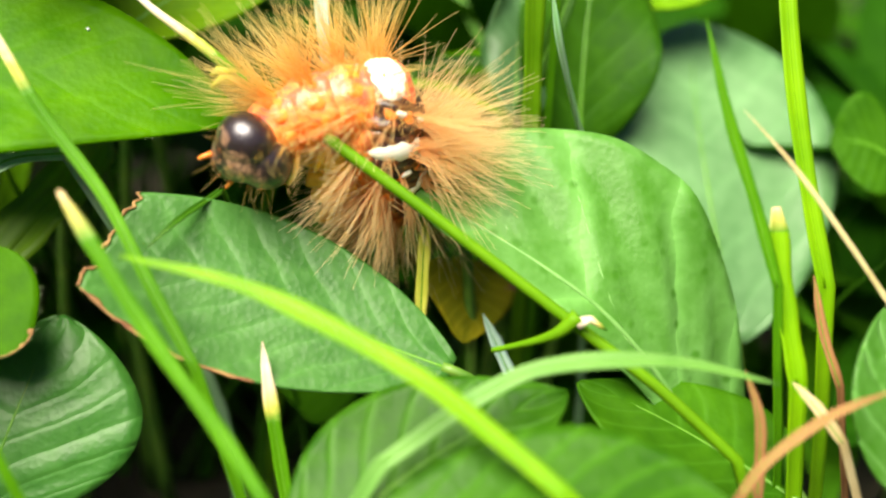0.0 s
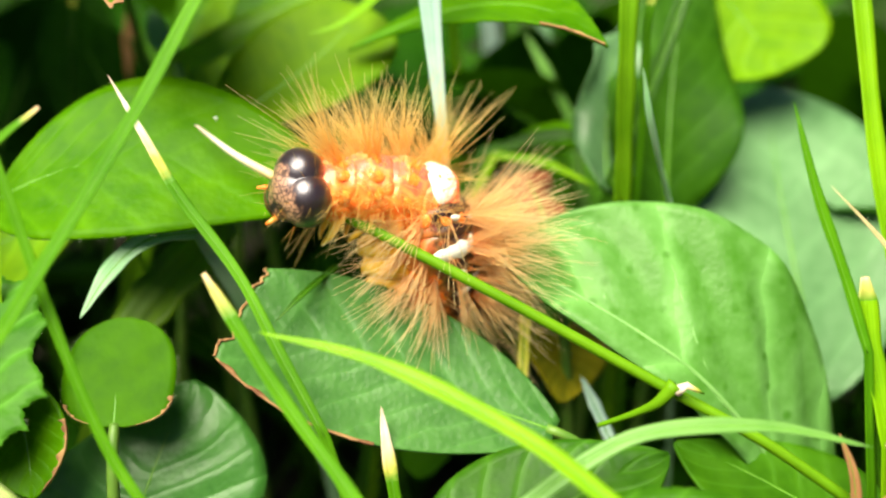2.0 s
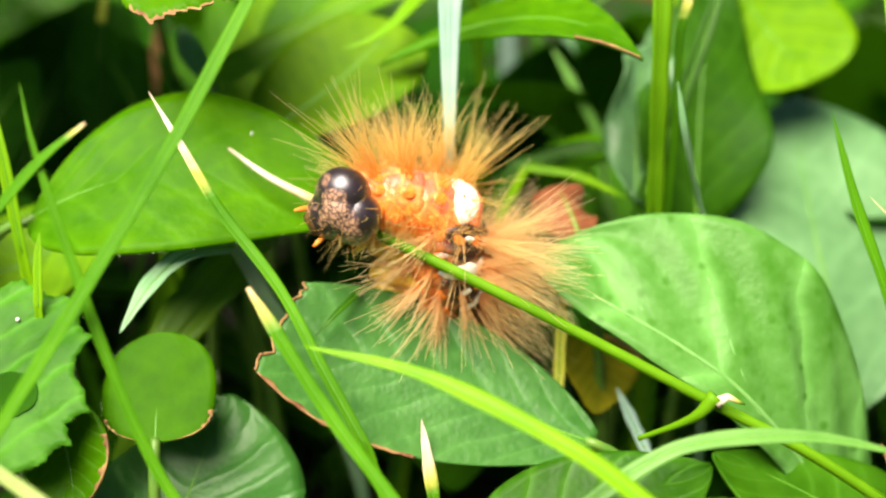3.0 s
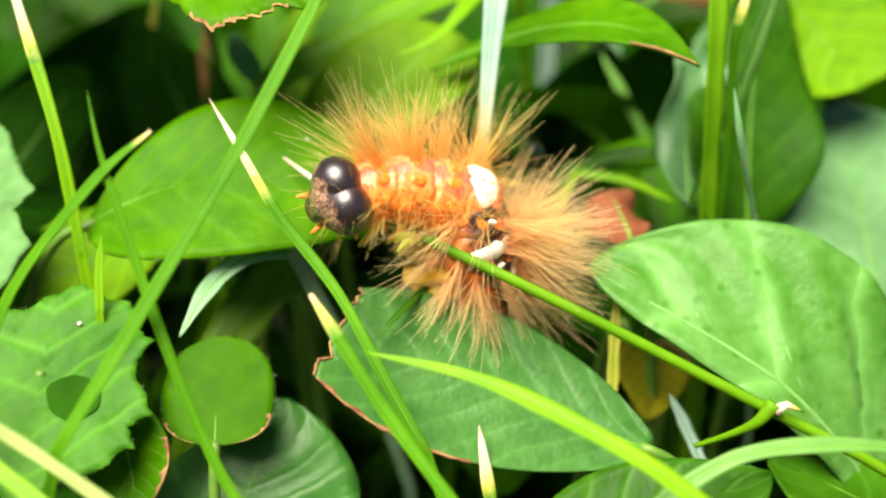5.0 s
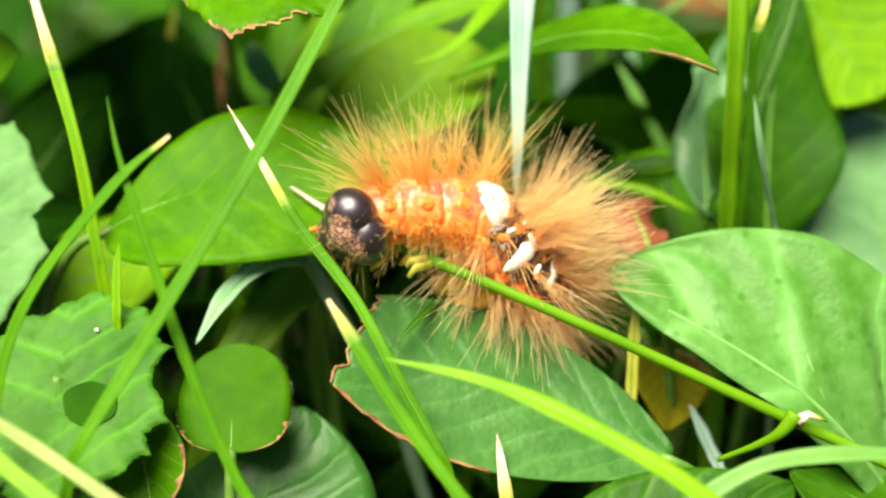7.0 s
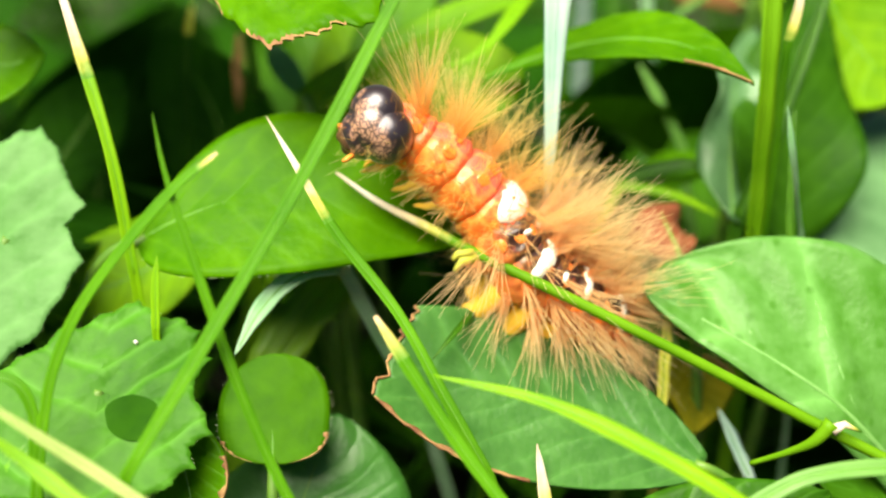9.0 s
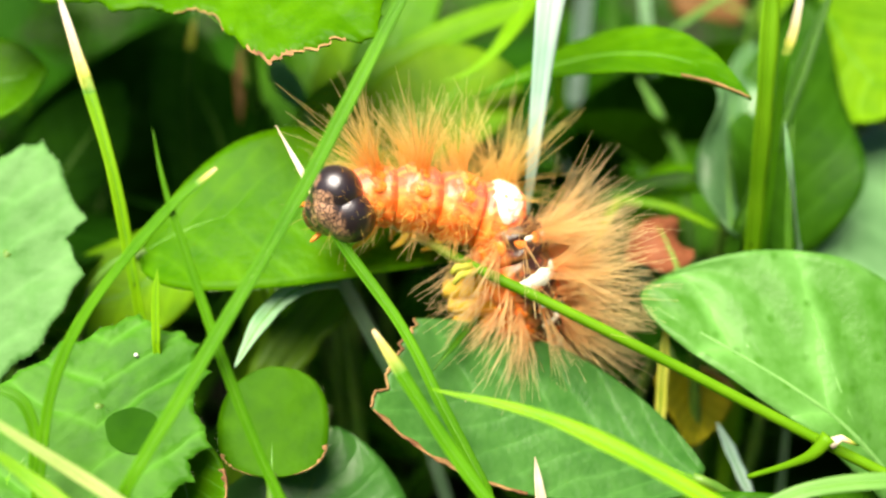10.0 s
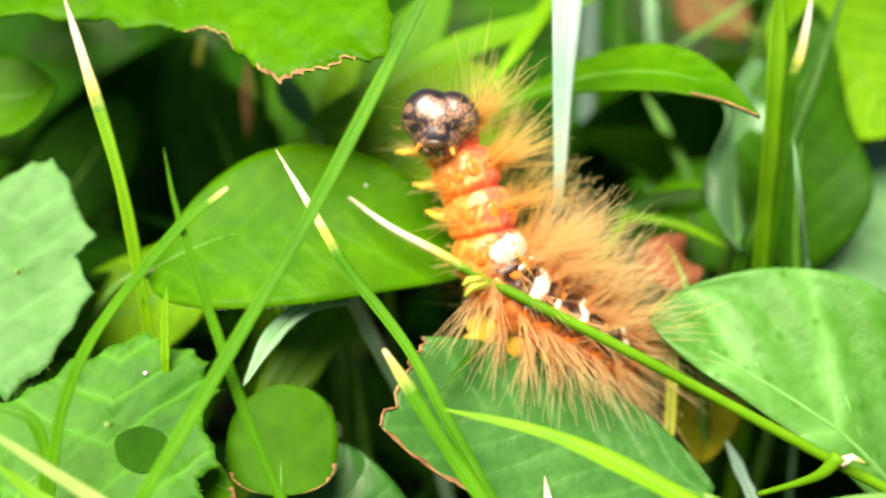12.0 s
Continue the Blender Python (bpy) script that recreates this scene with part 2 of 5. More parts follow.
def mm(points):
    return [Vector(p) * MM for p in points]


def to_ground(points):
    """Lengthens a stalk's line from its last point down to the soil."""
    a, b = Vector(points[-2]), Vector(points[-1])
    d = (b - a).normalized()
    mid = Vector((b.x + d.x * 8, b.y + d.y * 6 + 1.0, b.z * 0.5))
    return [*points, tuple(mid), (mid.x + d.x * 3, mid.y + 1.0, -1.0)]


def grass_blade(points, width, mat, dry=(), label="green grass blade growing in the lawn", fold=0.35, grounded=True, cut=False, category="grass"):
    """A folded ribbon from its tip (first point) to the soil, in millimetres. dry: (share, material) of the length from the tip."""
    root = thing("grass_plant", label, category, "grass in the lawn")
    count = 34
    seen = curve_points(mm(points), count)
    tail = curve_points(mm(to_ground(points))[-3:], 8)[1:] if grounded else []
    w = width * 0.5 * MM

    def ribbon(pts, lo, hi):
        def section(k, s):
            g = lo + (hi - lo) * s
            taper = (0.35 + 0.65 * min(1, g * 7)) if cut else min(1.0, (g * 3.2 + 0.015)) ** 0.75
            if g > 0.75:
                taper *= 1 - 0.25 * (g - 0.75) * 4
            h = w * taper * (1 + 0.06 * math.sin(g * 23 + width * 7))
            th = min(0.06 * MM, h * 0.3) + 0.0
            c = h * fold
            return [(-h, c), (-h * 0.5, c * 0.35), (0, 0), (h * 0.5, c * 0.35), (h, c),
                    (h * 0.98, c - th), (h * 0.5, c * 0.35 - th * 1.6), (0, -th * 2.2), (-h * 0.5, c * 0.35 - th * 1.6), (-h * 0.98, c - th)]
        bm = bmesh.new()
        sweep(bm, pts, section, caps=(lo == 0, False))
        return bm

    at = 0
    for share, material in dry:
        end = max(at + 2, round(share * (count - 1)))
        part("dry_tip", ribbon(seen[at:end + 1], at / (count - 1), end / (count - 1)), material, root, "bleached dry tip of the blade")
        at = end
    part("leaf_blade", ribbon(seen[at:] + tail, at / (count - 1), 1.0), mat, root)
    bm = bmesh.new()
    keel = seen[max(at, 2):]
    tube(bm, keel, lambda s: w * (0.05 + 0.10 * s), 6)
    part("midrib", bm, mat if width > 1.2 else VEIN, root)
    return root


def hairs(bm, root, aim, rnd, length, spread, count, bend=0.3, thick=0.030, scatter=0.34, clump=0):
    """Tapering hairs from one root; with clump, that many to a tuft, whose tips lean together."""
    uv = bm.loops.layers.uv.verify()
    aim = aim.normalized()
    shared = None
    for q in range(count):
        if clump and q % clump:
            d = (shared + Vector((rnd.gauss(0, 1), rnd.gauss(0, 1), rnd.gauss(0, 1))) * 0.075).normalized()
        else:
            d = shared = (aim + Vector((rnd.gauss(0, 1), rnd.gauss(0, 1), rnd.gauss(0, 1))) * spread).normalized()
        l = length * (0.28 + 0.9 * rnd.random() ** 0.8)
        off = Vector((rnd.gauss(0, 1), rnd.gauss(0, 1), rnd.gauss(0, 1))) * bend
        side = d.cross(Vector((0.3, 0.5, 0.8))).normalized()
        other = d.cross(side)
        start = root + Vector((rnd.uniform(-1, 1), rnd.uniform(-1, 1), 0)) * scatter * MM
        rings = []
        for k in range(5):
            s = k / 4
            c = start + (d * s + off * s * s * 0.5) * l
            r = thick * MM * (1 - 0.72 * s)
            rings.append([bm.verts.new(c + side * (r * math.cos(a)) + other * (r * math.sin(a))) for a in (0, 2.1, 4.2)])
        for k in range(4):
            for j in range(3):
                f = bm.faces.new((rings[k][j], rings[k][(j + 1) % 3], rings[k + 1][(j + 1) % 3], rings[k + 1][j]))
                for loop, v in zip(f.loops, (k, k, k + 1, k + 1)):
                    loop[uv].uv = (0.5, v / 4)


PROFILES = {
    "ovate": lambda v: math.sin(math.pi * v ** 0.85) ** 0.75,
    "lance": lambda v: math.sin(math.pi * v) ** 1.0,
    "round": lambda v: math.sqrt(max(0.0, 1 - (2 * v - 1) ** 2)),
    "chopped": lambda v: math.sin(math.pi * (0.02 + v * 0.82)) ** 0.7,
    "obovate": lambda v: math.sin(math.pi * v ** 1.3) ** 0.62,
    "squarish": lambda v: max(0.0, 1 - abs(2 * v - 1) ** 2.7) ** 0.48,
    "blunt": lambda v: min(1.0, max(0.0, 1 - (2 * v - 1) ** 4)) ** 0.5,
    "heart": lambda v: math.sin(math.pi * v ** 0.6) ** 0.7,
}


def broad_leaf(base, tip, left, right, mat, label, shape="ovate", cup=0.10, wave=0.0, teeth=(0, 0.0), at=0.5, rib=VEIN, rib_width=0.28,
               quilt=0.010, scorch=(), stalk=True, reach=7.0, ribs=0, seed=1, sag=0.0, category="leaf", ragged=0.0, cilia=False, keel=0.0, folds=7, arch=0.20, vein=0.2):
    """A leaf blade between its base and tip, with the two points of its edge at its broadest, in millimetres."""
    root = thing("broad_leaf", label, category, "broad leaves in the lawn")
    base, tip, left, right = mm((base, tip, left, right))
    middle = (left + right) * 0.5
    side = (right - left) * 0.5
    axis = tip - base
    up = side.cross(axis).normalized()
    if up.z < 0:
        up = -up
    half = side.length
    prof = PROFILES[shape]
    top = prof(at)
    nu, nv = 57 if ragged else 17, 61 if teeth[0] else 41
    rnd = random.Random(seed)
    ph = [rnd.uniform(0, 6.28) for _ in range(6)]
    # the middle line: through base, middle (at the share `at`) and tip
    k = (middle - base * (1 - at) ** 2 - tip * at ** 2) / (2 * at * (1 - at))

    def centre(v):
        return base * (1 - v) ** 2 + k * 2 * v * (1 - v) + tip * v * v

    def edge(v, sgn):
        w = prof(v) / top
        if teeth[0]:
            saw = (v * teeth[0] + (0.25 if sgn > 0 else 0.0)) % 1.0
            w *= 1 + teeth[1] * ((saw - 0.5) if teeth[0] > 8 else (0.55 * math.sqrt(abs(math.sin(math.pi * saw))) + 0.75 * saw - 0.72 + 0.10 * ((v * 31) % 1)))
        return w

    def spot(u, v):
        if ragged:
            v -= ragged * v ** 8 * (0.5 + 0.9 * noise.noise(Vector((u * 3.1, seed, 1))) + 0.35 * noise.noise(Vector((u * 11.0, seed, 2))))
        w = edge(v, u)
        lift = cup * half * ((u - keel) ** 2 - 0.15) * w
        lift += wave * half * math.sin(v * 9 + ph[2]) * abs(u) * u * u
        lift += quilt * half * (math.sin((v - 0.28 * abs(u - keel)) * 2 * math.pi * folds + ph[3]) * 0.5 * min(1, abs(u - keel) * 2.5) * (1 - u * u * 0.6) * w)
        lift += 0.035 * half * noise.noise(Vector((u * 1.7 + seed * 3.1, v * 3.3, seed * 1.7)))
        lift -= sag * half * (max(0.0, 0.52 - v) / 0.52) ** 1.5
        return centre(v) + side * (u * w) + up * lift

    bm = bmesh.new()
    uv = bm.loops.layers.uv.verify()
    grid = []
    for j in range(nv):
        v = 0.004 + 0.992 * j / (nv - 1)
        grid.append([bm.verts.new(spot(-1 + 2 * i / (nu - 1), v)) for i in range(nu)])
    for j in range(nv - 1):
        for i in range(nu - 1):
            f = bm.faces.new((grid[j][i], grid[j][i + 1], grid[j + 1][i + 1], grid[j + 1][i]))
            for loop, (a, b) in zip(f.loops, ((i, j), (i + 1, j), (i + 1, j + 1), (i, j + 1))):
                q = 2 * a / (nu - 1) - 1 - keel
                loop[uv].uv = (0.5 + 0.5 * q / (1 + abs(keel)), b / (nv - 1))
    blade = part("leaf_blade", bm, mat, root)
    thick = blade.modifiers.new("thickness", "SOLIDIFY")
    thick.thickness, thick.offset = 0.16 * MM, 0
    # the midrib, a tapering cord in the sheet
    bm = bmesh.new()
    line = [spot(keel, 0.01 + 0.95 * j / 24) + up * 0.02 * MM for j in range(25)]
    tube(bm, line, lambda s: rib_width * MM * (1.0 - 0.85 * s) * 0.55 + 0.02 * MM, 6)
    part("midrib", bm, rib, root, "pale midrib of the leaf")
    for j in range(ribs):
        for sgn in (-1, 1):
            v0 = 0.10 + 0.72 * (j + (0.3 if sgn > 0 else 0.0)) / ribs
            line = [spot(keel + (sgn - keel) * 0.86 * s, min(0.97, v0 + arch * s ** 0.8)) + up * 0.004 * MM for s in [q / 9 for q in range(10)]]
            bm = bmesh.new()
            tube(bm, line, lambda s: rib_width * MM * vein * (1 - 0.8 * s) + 0.008 * MM, 5)
            part("side_vein", bm, rib, blade)
    for lo, hi, sgn, wide in scorch:
        # a withered rim along a stretch of one edge
        bm = bmesh.new()
        n = 26
        rows = []
        for j in range(n):
            v = lo + (hi - lo) * j / (n - 1)
            inner = 1 - wide * max(0.05, 0.45 + 2.0 * noise.noise(Vector((j * 0.38, seed * 2.3, 0)))) - 0.01
            rows.append([bm.verts.new(spot(sgn * q, v) + up * (0.13 + 0.12 * (q - inner)) * MM) for q in (inner, (inner + 1.02) / 2, 1.015 + 0.03 * noise.noise(Vector((j * 0.8, seed, 4))))])
        for j in range(n - 1):
            for i in range(2):
                bm.faces.new((rows[j][i], rows[j][i + 1], rows[j + 1][i + 1], rows[j + 1][i]))
        rim = part("withered_rim", bm, SCORCH, root, "scorched brown rim of the leaf")
        thick = rim.modifiers.new("thickness", "SOLIDIFY")
        thick.thickness, thick.offset = 0.14 * MM, 0
    if cilia:
        bm = bmesh.new()
        for q in range(80):
            v, sgn = 0.03 + 0.94 * rnd.random(), rnd.choice((-1, 1))
            p = spot(sgn, v)
            out = (p - centre(v)).normalized() * 0.7 + axis.normalized() * rnd.uniform(0.1, 0.6)
            hairs(bm, p, out, rnd, 0.22 * MM, 0.15, 1, 0.1, 0.009, 0.0)
        part("rim_down", bm, DOWN, blade)
    if ragged:
        bm = bmesh.new()
        rows = [[bm.verts.new(spot(-1 + q / 28, v) + up * 0.10 * MM) for v in (0.9935 - 0.012 * max(0.0, 0.15 + noise.noise(Vector((q * 0.23, 3, 1)))), 0.9965, 1.0015)] for q in range(57)]
        for q in range(56):
            for i in range(2):
                bm.faces.new((rows[q][i], rows[q][i + 1], rows[q + 1][i + 1], rows[q + 1][i]))
        rim = part("chewed_rim", bm, SCORCH, root, "chewed brown end of the leaf")
        thick = rim.modifiers.new("thickness", "SOLIDIFY")
        thick.thickness, thick.offset = 0.14 * MM, 0
    if stalk:
        d = -axis.normalized()
        a = centre(0.0)
        foot = Vector((a.x + d.x * 10 * MM, a.y + (d.y * 5 + 7) * MM, -1 * MM))
        bow = a + d * reach * MM
        line = [a * (1 - s) ** 2 + bow * 2 * s * (1 - s) + foot * s * s for s in [q / 17 for q in range(18)]]
        bm = bmesh.new()
        tube(bm, [centre(0.03), *line], lambda s: (0.30 + 0.2 * s) * MM, 8)
        part("leaf_stalk", bm, STALK, root)
    return root


def lobed_leaf(middle, right, top, lobes, mat, label, foot, seed=1, cup=0.1, blotch=None, rim=(), hub=(0.0, 0.0), scallop=0.0075):
    """A palmate leaf: lobes are (degrees, reach) of the points of its rim, in the plane of two arms from its middle, in millimetres."""
    root = thing("lobed_leaf", label, "leaf", "broad leaves in the lawn")
    middle, right, top = mm((middle, right, top))
    ax, ay = right - middle, top - middle
    up = ax.cross(ay).normalized()
    size = max(ax.length, ay.length)
    lobes = sorted(lobes)
    steps, rings = 336, 14
    rnd = random.Random(seed)

    def reach(deg):
        for (a, r), (c, q) in zip(lobes, [*lobes[1:], (lobes[0][0] + 360, lobes[0][1])]):
            d = deg if deg >= a else deg + 360
            if a <= d <= c:
                s = (d - a) / (c - a)
                notch = (r + q) * 0.5 * (1 - scallop * min(34, c - a))
                # an asymmetric scallop: steep under each point, then a long shoulder
                w = abs(2 * s - 1) ** 1.7
                base = notch + ((r if s < 0.5 else q) - notch) * w
                return base * (1 + 0.020 * ((d / 4.3) % 1.0 - 0.5) + 0.012 * noise.noise(Vector((d * 0.3, seed, 0))))
        return lobes[0][1]

    # the veins run from the hub, where the stalk joins, to the longest points
    ends = [(r * math.cos(radians(a)), r * math.sin(radians(a))) for a, r in lobes if math.hypot(r * math.cos(radians(a)) - hub[0], r * math.sin(radians(a)) - hub[1]) > 1.6][::2]

    def off_line(x, y, ex, ey):
        dx, dy = ex - hub[0], ey - hub[1]
        s = max(0.0, min(1.0, ((x - hub[0]) * dx + (y - hub[1]) * dy) / (dx * dx + dy * dy)))
        return math.hypot(x - hub[0] - dx * s, y - hub[1] - dy * s)

    def spot(deg, g):
        r = reach(deg % 360) * g
        x, y = r * math.cos(radians(deg)), r * math.sin(radians(deg))
        lift = cup * size * r * r * 0.25 + 0.06 * size * noise.noise(Vector((x * 1.6, y * 1.6, seed))) + 0.012 * size * noise.noise(Vector((x * 5, y * 5, seed)))
        crease = min(off_line(x, y, *end) for end in ends)
        lift -= 0.030 * size * math.exp(-(crease / 0.15) ** 2)
        return middle + ax * x + ay * y + up * lift, x, y

    bm = bmesh.new()
    uv = bm.loops.layers.uv.verify()
    core = bm.verts.new(spot(0, 0.0)[0])
    grid = [[bm.verts.new(spot(360 * i / steps, (g + 1) / rings)[0]) for i in range(steps)] for g in range(rings)]
    for g in range(rings):
        for i in range(steps):
            j = (i + 1) % steps
            f = bm.faces.new((core, grid[0][i], grid[0][j]) if g == 0 else (grid[g - 1][i], grid[g][i], grid[g][j], grid[g - 1][j]))
            for loop in f.loops:
                p = loop.vert.co - middle
                loop[uv].uv = (0.5 + 0.2 * p.dot(ax) / ax.length_squared, 0.5 + 0.2 * p.dot(ay) / ay.length_squared)
    blade = part("leaf_blade", bm, mat, root)
    thick = blade.modifiers.new("thickness", "SOLIDIFY")
    thick.thickness, thick.offset = 0.16 * MM, 0
    if blotch:
        # a patch of darker green on the blade, slightly raised
        bx, by, bw, bh = blotch
        bm = bmesh.new()
        rows = []
        for q in range(6):
            row = []
            for i in range(24):
                a = 6.28318 * i / 24
                g = q / 5 * (1 + 0.12 * noise.noise(Vector((math.cos(a) * 1.5, math.sin(a) * 1.5, 7))))
                x, y = bx + bw * g * math.cos(a), by + bh * g * math.sin(a)
                deg = math.degrees(math.atan2(y, x)) % 360
                row.append(bm.verts.new(spot(deg, math.hypot(x, y) / reach(deg))[0] + up * (0.10 + 0.10 * g) * MM))
            rows.append(row)
        for q in range(5):
            for i in range(24):
                j = (i + 1) % 24
                bm.faces.new((rows[q][i], rows[q + 1][i], rows[q + 1][j], rows[q][j]))
        bmesh.ops.remove_doubles(bm, verts=rows[0], dist=1e-6)
        part("dark_blotch", bm, LEAF_BLOTCH, blade, "dark green patch on the leaf")
    for lo, hi, wide in rim:
        # a withered border of uneven width
        bm = bmesh.new()
        rows = []
        for q in range(33):
            a = lo + (hi - lo) * q / 32
            inner = 1 - wide * max(0.15, 0.6 + 1.1 * noise.noise(Vector((q * 0.4, seed * 1.3, 2))))
            rows.append([bm.verts.new(spot(a, g)[0] + up * 0.12 * MM) for g in (inner, (inner + 1) / 2, 1.006)])
        for q in range(32):
            for i in range(2):
                bm.faces.new((rows[q][i], rows[q + 1][i], rows[q + 1][i + 1], rows[q][i + 1]))
        part("withered_rim", bm, SCORCH, root, "withered brown rim of the leaf")
    for ex, ey in ends:
        line = []
        for q in range(14):
            x, y = hub[0] + (ex - hub[0]) * 0.95 * q / 13, hub[1] + (ey - hub[1]) * 0.95 * q / 13
            deg = math.degrees(math.atan2(y, x)) % 360
            g = math.hypot(x, y) / reach(deg)
            if g < 0.98:
                line.append(spot(deg, g)[0])
        if len(line) < 4:
            continue
        bm = bmesh.new()
        tube(bm, line, lambda s: (0.10 - 0.085 * s) * MM, 6)
        part("vein", bm, VEIN, blade)
    bm = bmesh.new()
    for q in range(80):
        deg = rnd.uniform(0, 360)
        p = spot(deg, 1.0)[0]
        hairs(bm, p, (p - middle).normalized() + ay.normalized() * 0.3, rnd, 0.20 * MM, 0.2, 1, 0.1, 0.008, 0.0)
    part("rim_down", bm, DOWN, blade)
    bm = bmesh.new()
    end = Vector(foot) * MM
    bow = middle + (end - middle) * 0.3 - up * 3 * MM
    tube(bm, [middle * (1 - s) ** 2 + bow * 2 * s * (1 - s) + end * s * s for s in [q / 15 for q in range(16)]], lambda s: (0.3 + 0.15 * s) * MM, 8)
    part("leaf_stalk", bm, STALK, root)
    return root


# ---- ground ----
def ground():
    n = Nodes("soil")
    coord = n.add("ShaderNodeTexCoord")
    tone = n.noise(120, 6, coord.outputs["Object"])
    soil = n.ramp(tone, (0.3, (0.006, 0.006, 0.003)), (0.7, (0.03, 0.024, 0.012)))
    turf = n.ramp(n.maths("ADD", n.maths("MULTIPLY", n.noise(3, 5, coord.outputs["Object"]), 0.6), n.maths("MULTIPLY", n.noise(260, 4, coord.outputs["Object"]), 0.4)), (0.36, (0.014, 0.055, 0.004)), (0.62, (0.060, 0.150, 0.012)))
    far = n.add("ShaderNodeVectorMath", operation="LENGTH")
    n.link(coord.outputs["Object"], far.inputs[0])
    grown = n.ramp(n.maths("ADD", far.outputs["Value"], n.maths("MULTIPLY", n.noise(9, 4, coord.outputs["Object"]), 0.5)), (0.50, (0, 0, 0)), (0.80, (1, 1, 1)))
    n.set(Base_Color=n.mix(grown, soil, turf), Roughness=0.95)
    n.bump(tone, 0.8, 0.004)
    bm = bmesh.new()
    size, cuts = 60.0, 60
    grid = []
    for j in range(cuts + 1):
        row = []
        for i in range(cuts + 1):
            a, b = (2 * i / cuts - 1), (2 * j / cuts - 1)
            x, y = math.copysign(abs(a) ** 4, a) * size, math.copysign(abs(b) ** 4, b) * size
            row.append(bm.verts.new((x, y, 0.003 * noise.noise(Vector((x * 30, y * 30, 0))) - 0.001)))
        grid.append(row)
    for j in range(cuts):
        for i in range(cuts):
            bm.faces.new((grid[j][i], grid[j][i + 1], grid[j + 1][i + 1], grid[j + 1][i]))
    tagged(part("ground", bm, n.mat), "near-black soil under low green turf", "ground", kind="structure")


ground()


def lawn():
    """The uncounted rest of the lawn behind and beside: small leaves and blades."""
    rnd = random.Random(11)
    # the deep leaves and blades carry the shade of the gaps in their colour
    for name, mat, count, kind in (("lawn_leaves", LEAF_DEEP_SHADED, 620, 0), ("lawn_leaves", LEAF_MID, 130, 0), ("lawn_grass", GRASS_DEEP_SHADED, 700, 1), ("lawn_grass", GRASS, 80, 1)):
        bm = bmesh.new()
        uv = bm.loops.layers.uv.verify()
        for _ in range(count):
            far = rnd.random() ** 1.6
            y = 0.020 + far * 0.5
            x = rnd.uniform(-1, 1) * (0.045 + y * 0.75)
            limit = 0.030 + 0.02 * rnd.random() - 0.010 * (1 - far)
            h = min(limit, rnd.uniform(0.004, 0.045))
            yaw, tilt = rnd.uniform(0, 6.28), rnd.uniform(-0.2, 1.0)
            ahead = Vector((math.cos(yaw) * math.cos(tilt), math.sin(yaw) * math.cos(tilt), math.sin(tilt)))
            side = Vector((-math.sin(yaw), math.cos(yaw), rnd.uniform(-0.4, 0.4))).normalized()
            if kind == 0:
                length, wide, n = rnd.uniform(0.010, 0.022), rnd.uniform(0.004, 0.008), 8
                start = Vector((x, y, h))
                bend = rnd.uniform(0.1, 0.5)
            else:
                length, wide, n = rnd.uniform(0.02, 0.055), rnd.uniform(0.0005, 0.0011), 7
                ahead = Vector((rnd.uniform(-0.5, 0.5), rnd.uniform(-0.4, 0.4), 1)).normalized()
                length = min(length, 0.04 + far * 0.02)
                start = Vector((x, y, 0))
                bend = rnd.uniform(0, 0.3)
            down = Vector((ahead.x, ahead.y, -0.6)) * bend
            rings = []
            for k in range(n + 1):
                s = k / n
                c = start + (ahead * s + down * s * s) * length
                w = wide * (math.sin(math.pi * (0.04 + 0.94 * s) ** 0.8) ** 0.8 if kind == 0 else (1 - s) ** 0.6 + 0.05)
                drop = Vector((0, 0, -0.25 * w))
                rings.append([bm.verts.new(c - side * w - drop), bm.verts.new(c), bm.verts.new(c + side * w - drop)])
            for k in range(n):
                for i in range(2):
                    f = bm.faces.new((rings[k][i], rings[k][i + 1], rings[k + 1][i + 1], rings[k + 1][i]))
                    for loop, (a, b) in zip(f.loops, ((i, k), (i + 1, k), (i + 1, k + 1), (i, k + 1))):
                        loop[uv].uv = (a / 2, b / n)
        if kind == 1:
            # tall grass all round, sides and back, added unseen to block low skylight
            for _ in range(2600):
                a, r = rnd.uniform(0, 6.28), rnd.uniform(0.16, 0.9)
                c0 = Vector((math.cos(a) * r, math.sin(a) * r - 0.05, 0))
                if c0.y > -0.05 and abs(c0.x) < 0.06 + 0.62 * (c0.y + 0.06):
                    continue
                ahead = Vector((rnd.uniform(-0.4, 0.4), rnd.uniform(-0.4, 0.4), 1)).normalized()
                length, wide, n = rnd.uniform(0.05, 0.11), rnd.uniform(0.0010, 0.0020), 5
                side = Vector((math.cos(a * 3), math.sin(a * 3), 0))
                rings = []
                for k in range(n + 1):
                    s = k / n
                    c = c0 + (ahead * s + Vector((ahead.x, ahead.y, -0.2)) * s * s * 0.4) * length
                    w = wide * ((1 - s) ** 0.6 + 0.05)
                    rings.append([bm.verts.new(c - side * w), bm.verts.new(c + side * w)])
                for k in range(n):
                    f = bm.faces.new((rings[k][0], rings[k][1], rings[k + 1][1], rings[k + 1][0]))
                    for loop, (p, q) in zip(f.loops, ((0, k), (1, k), (1, k + 1), (0, k + 1))):
                        loop[uv].uv = (p, q / n)
        tagged(part(name, bm, mat), "dense small green leaves and blades of the lawn", "lawn", kind="stuff")


lawn()

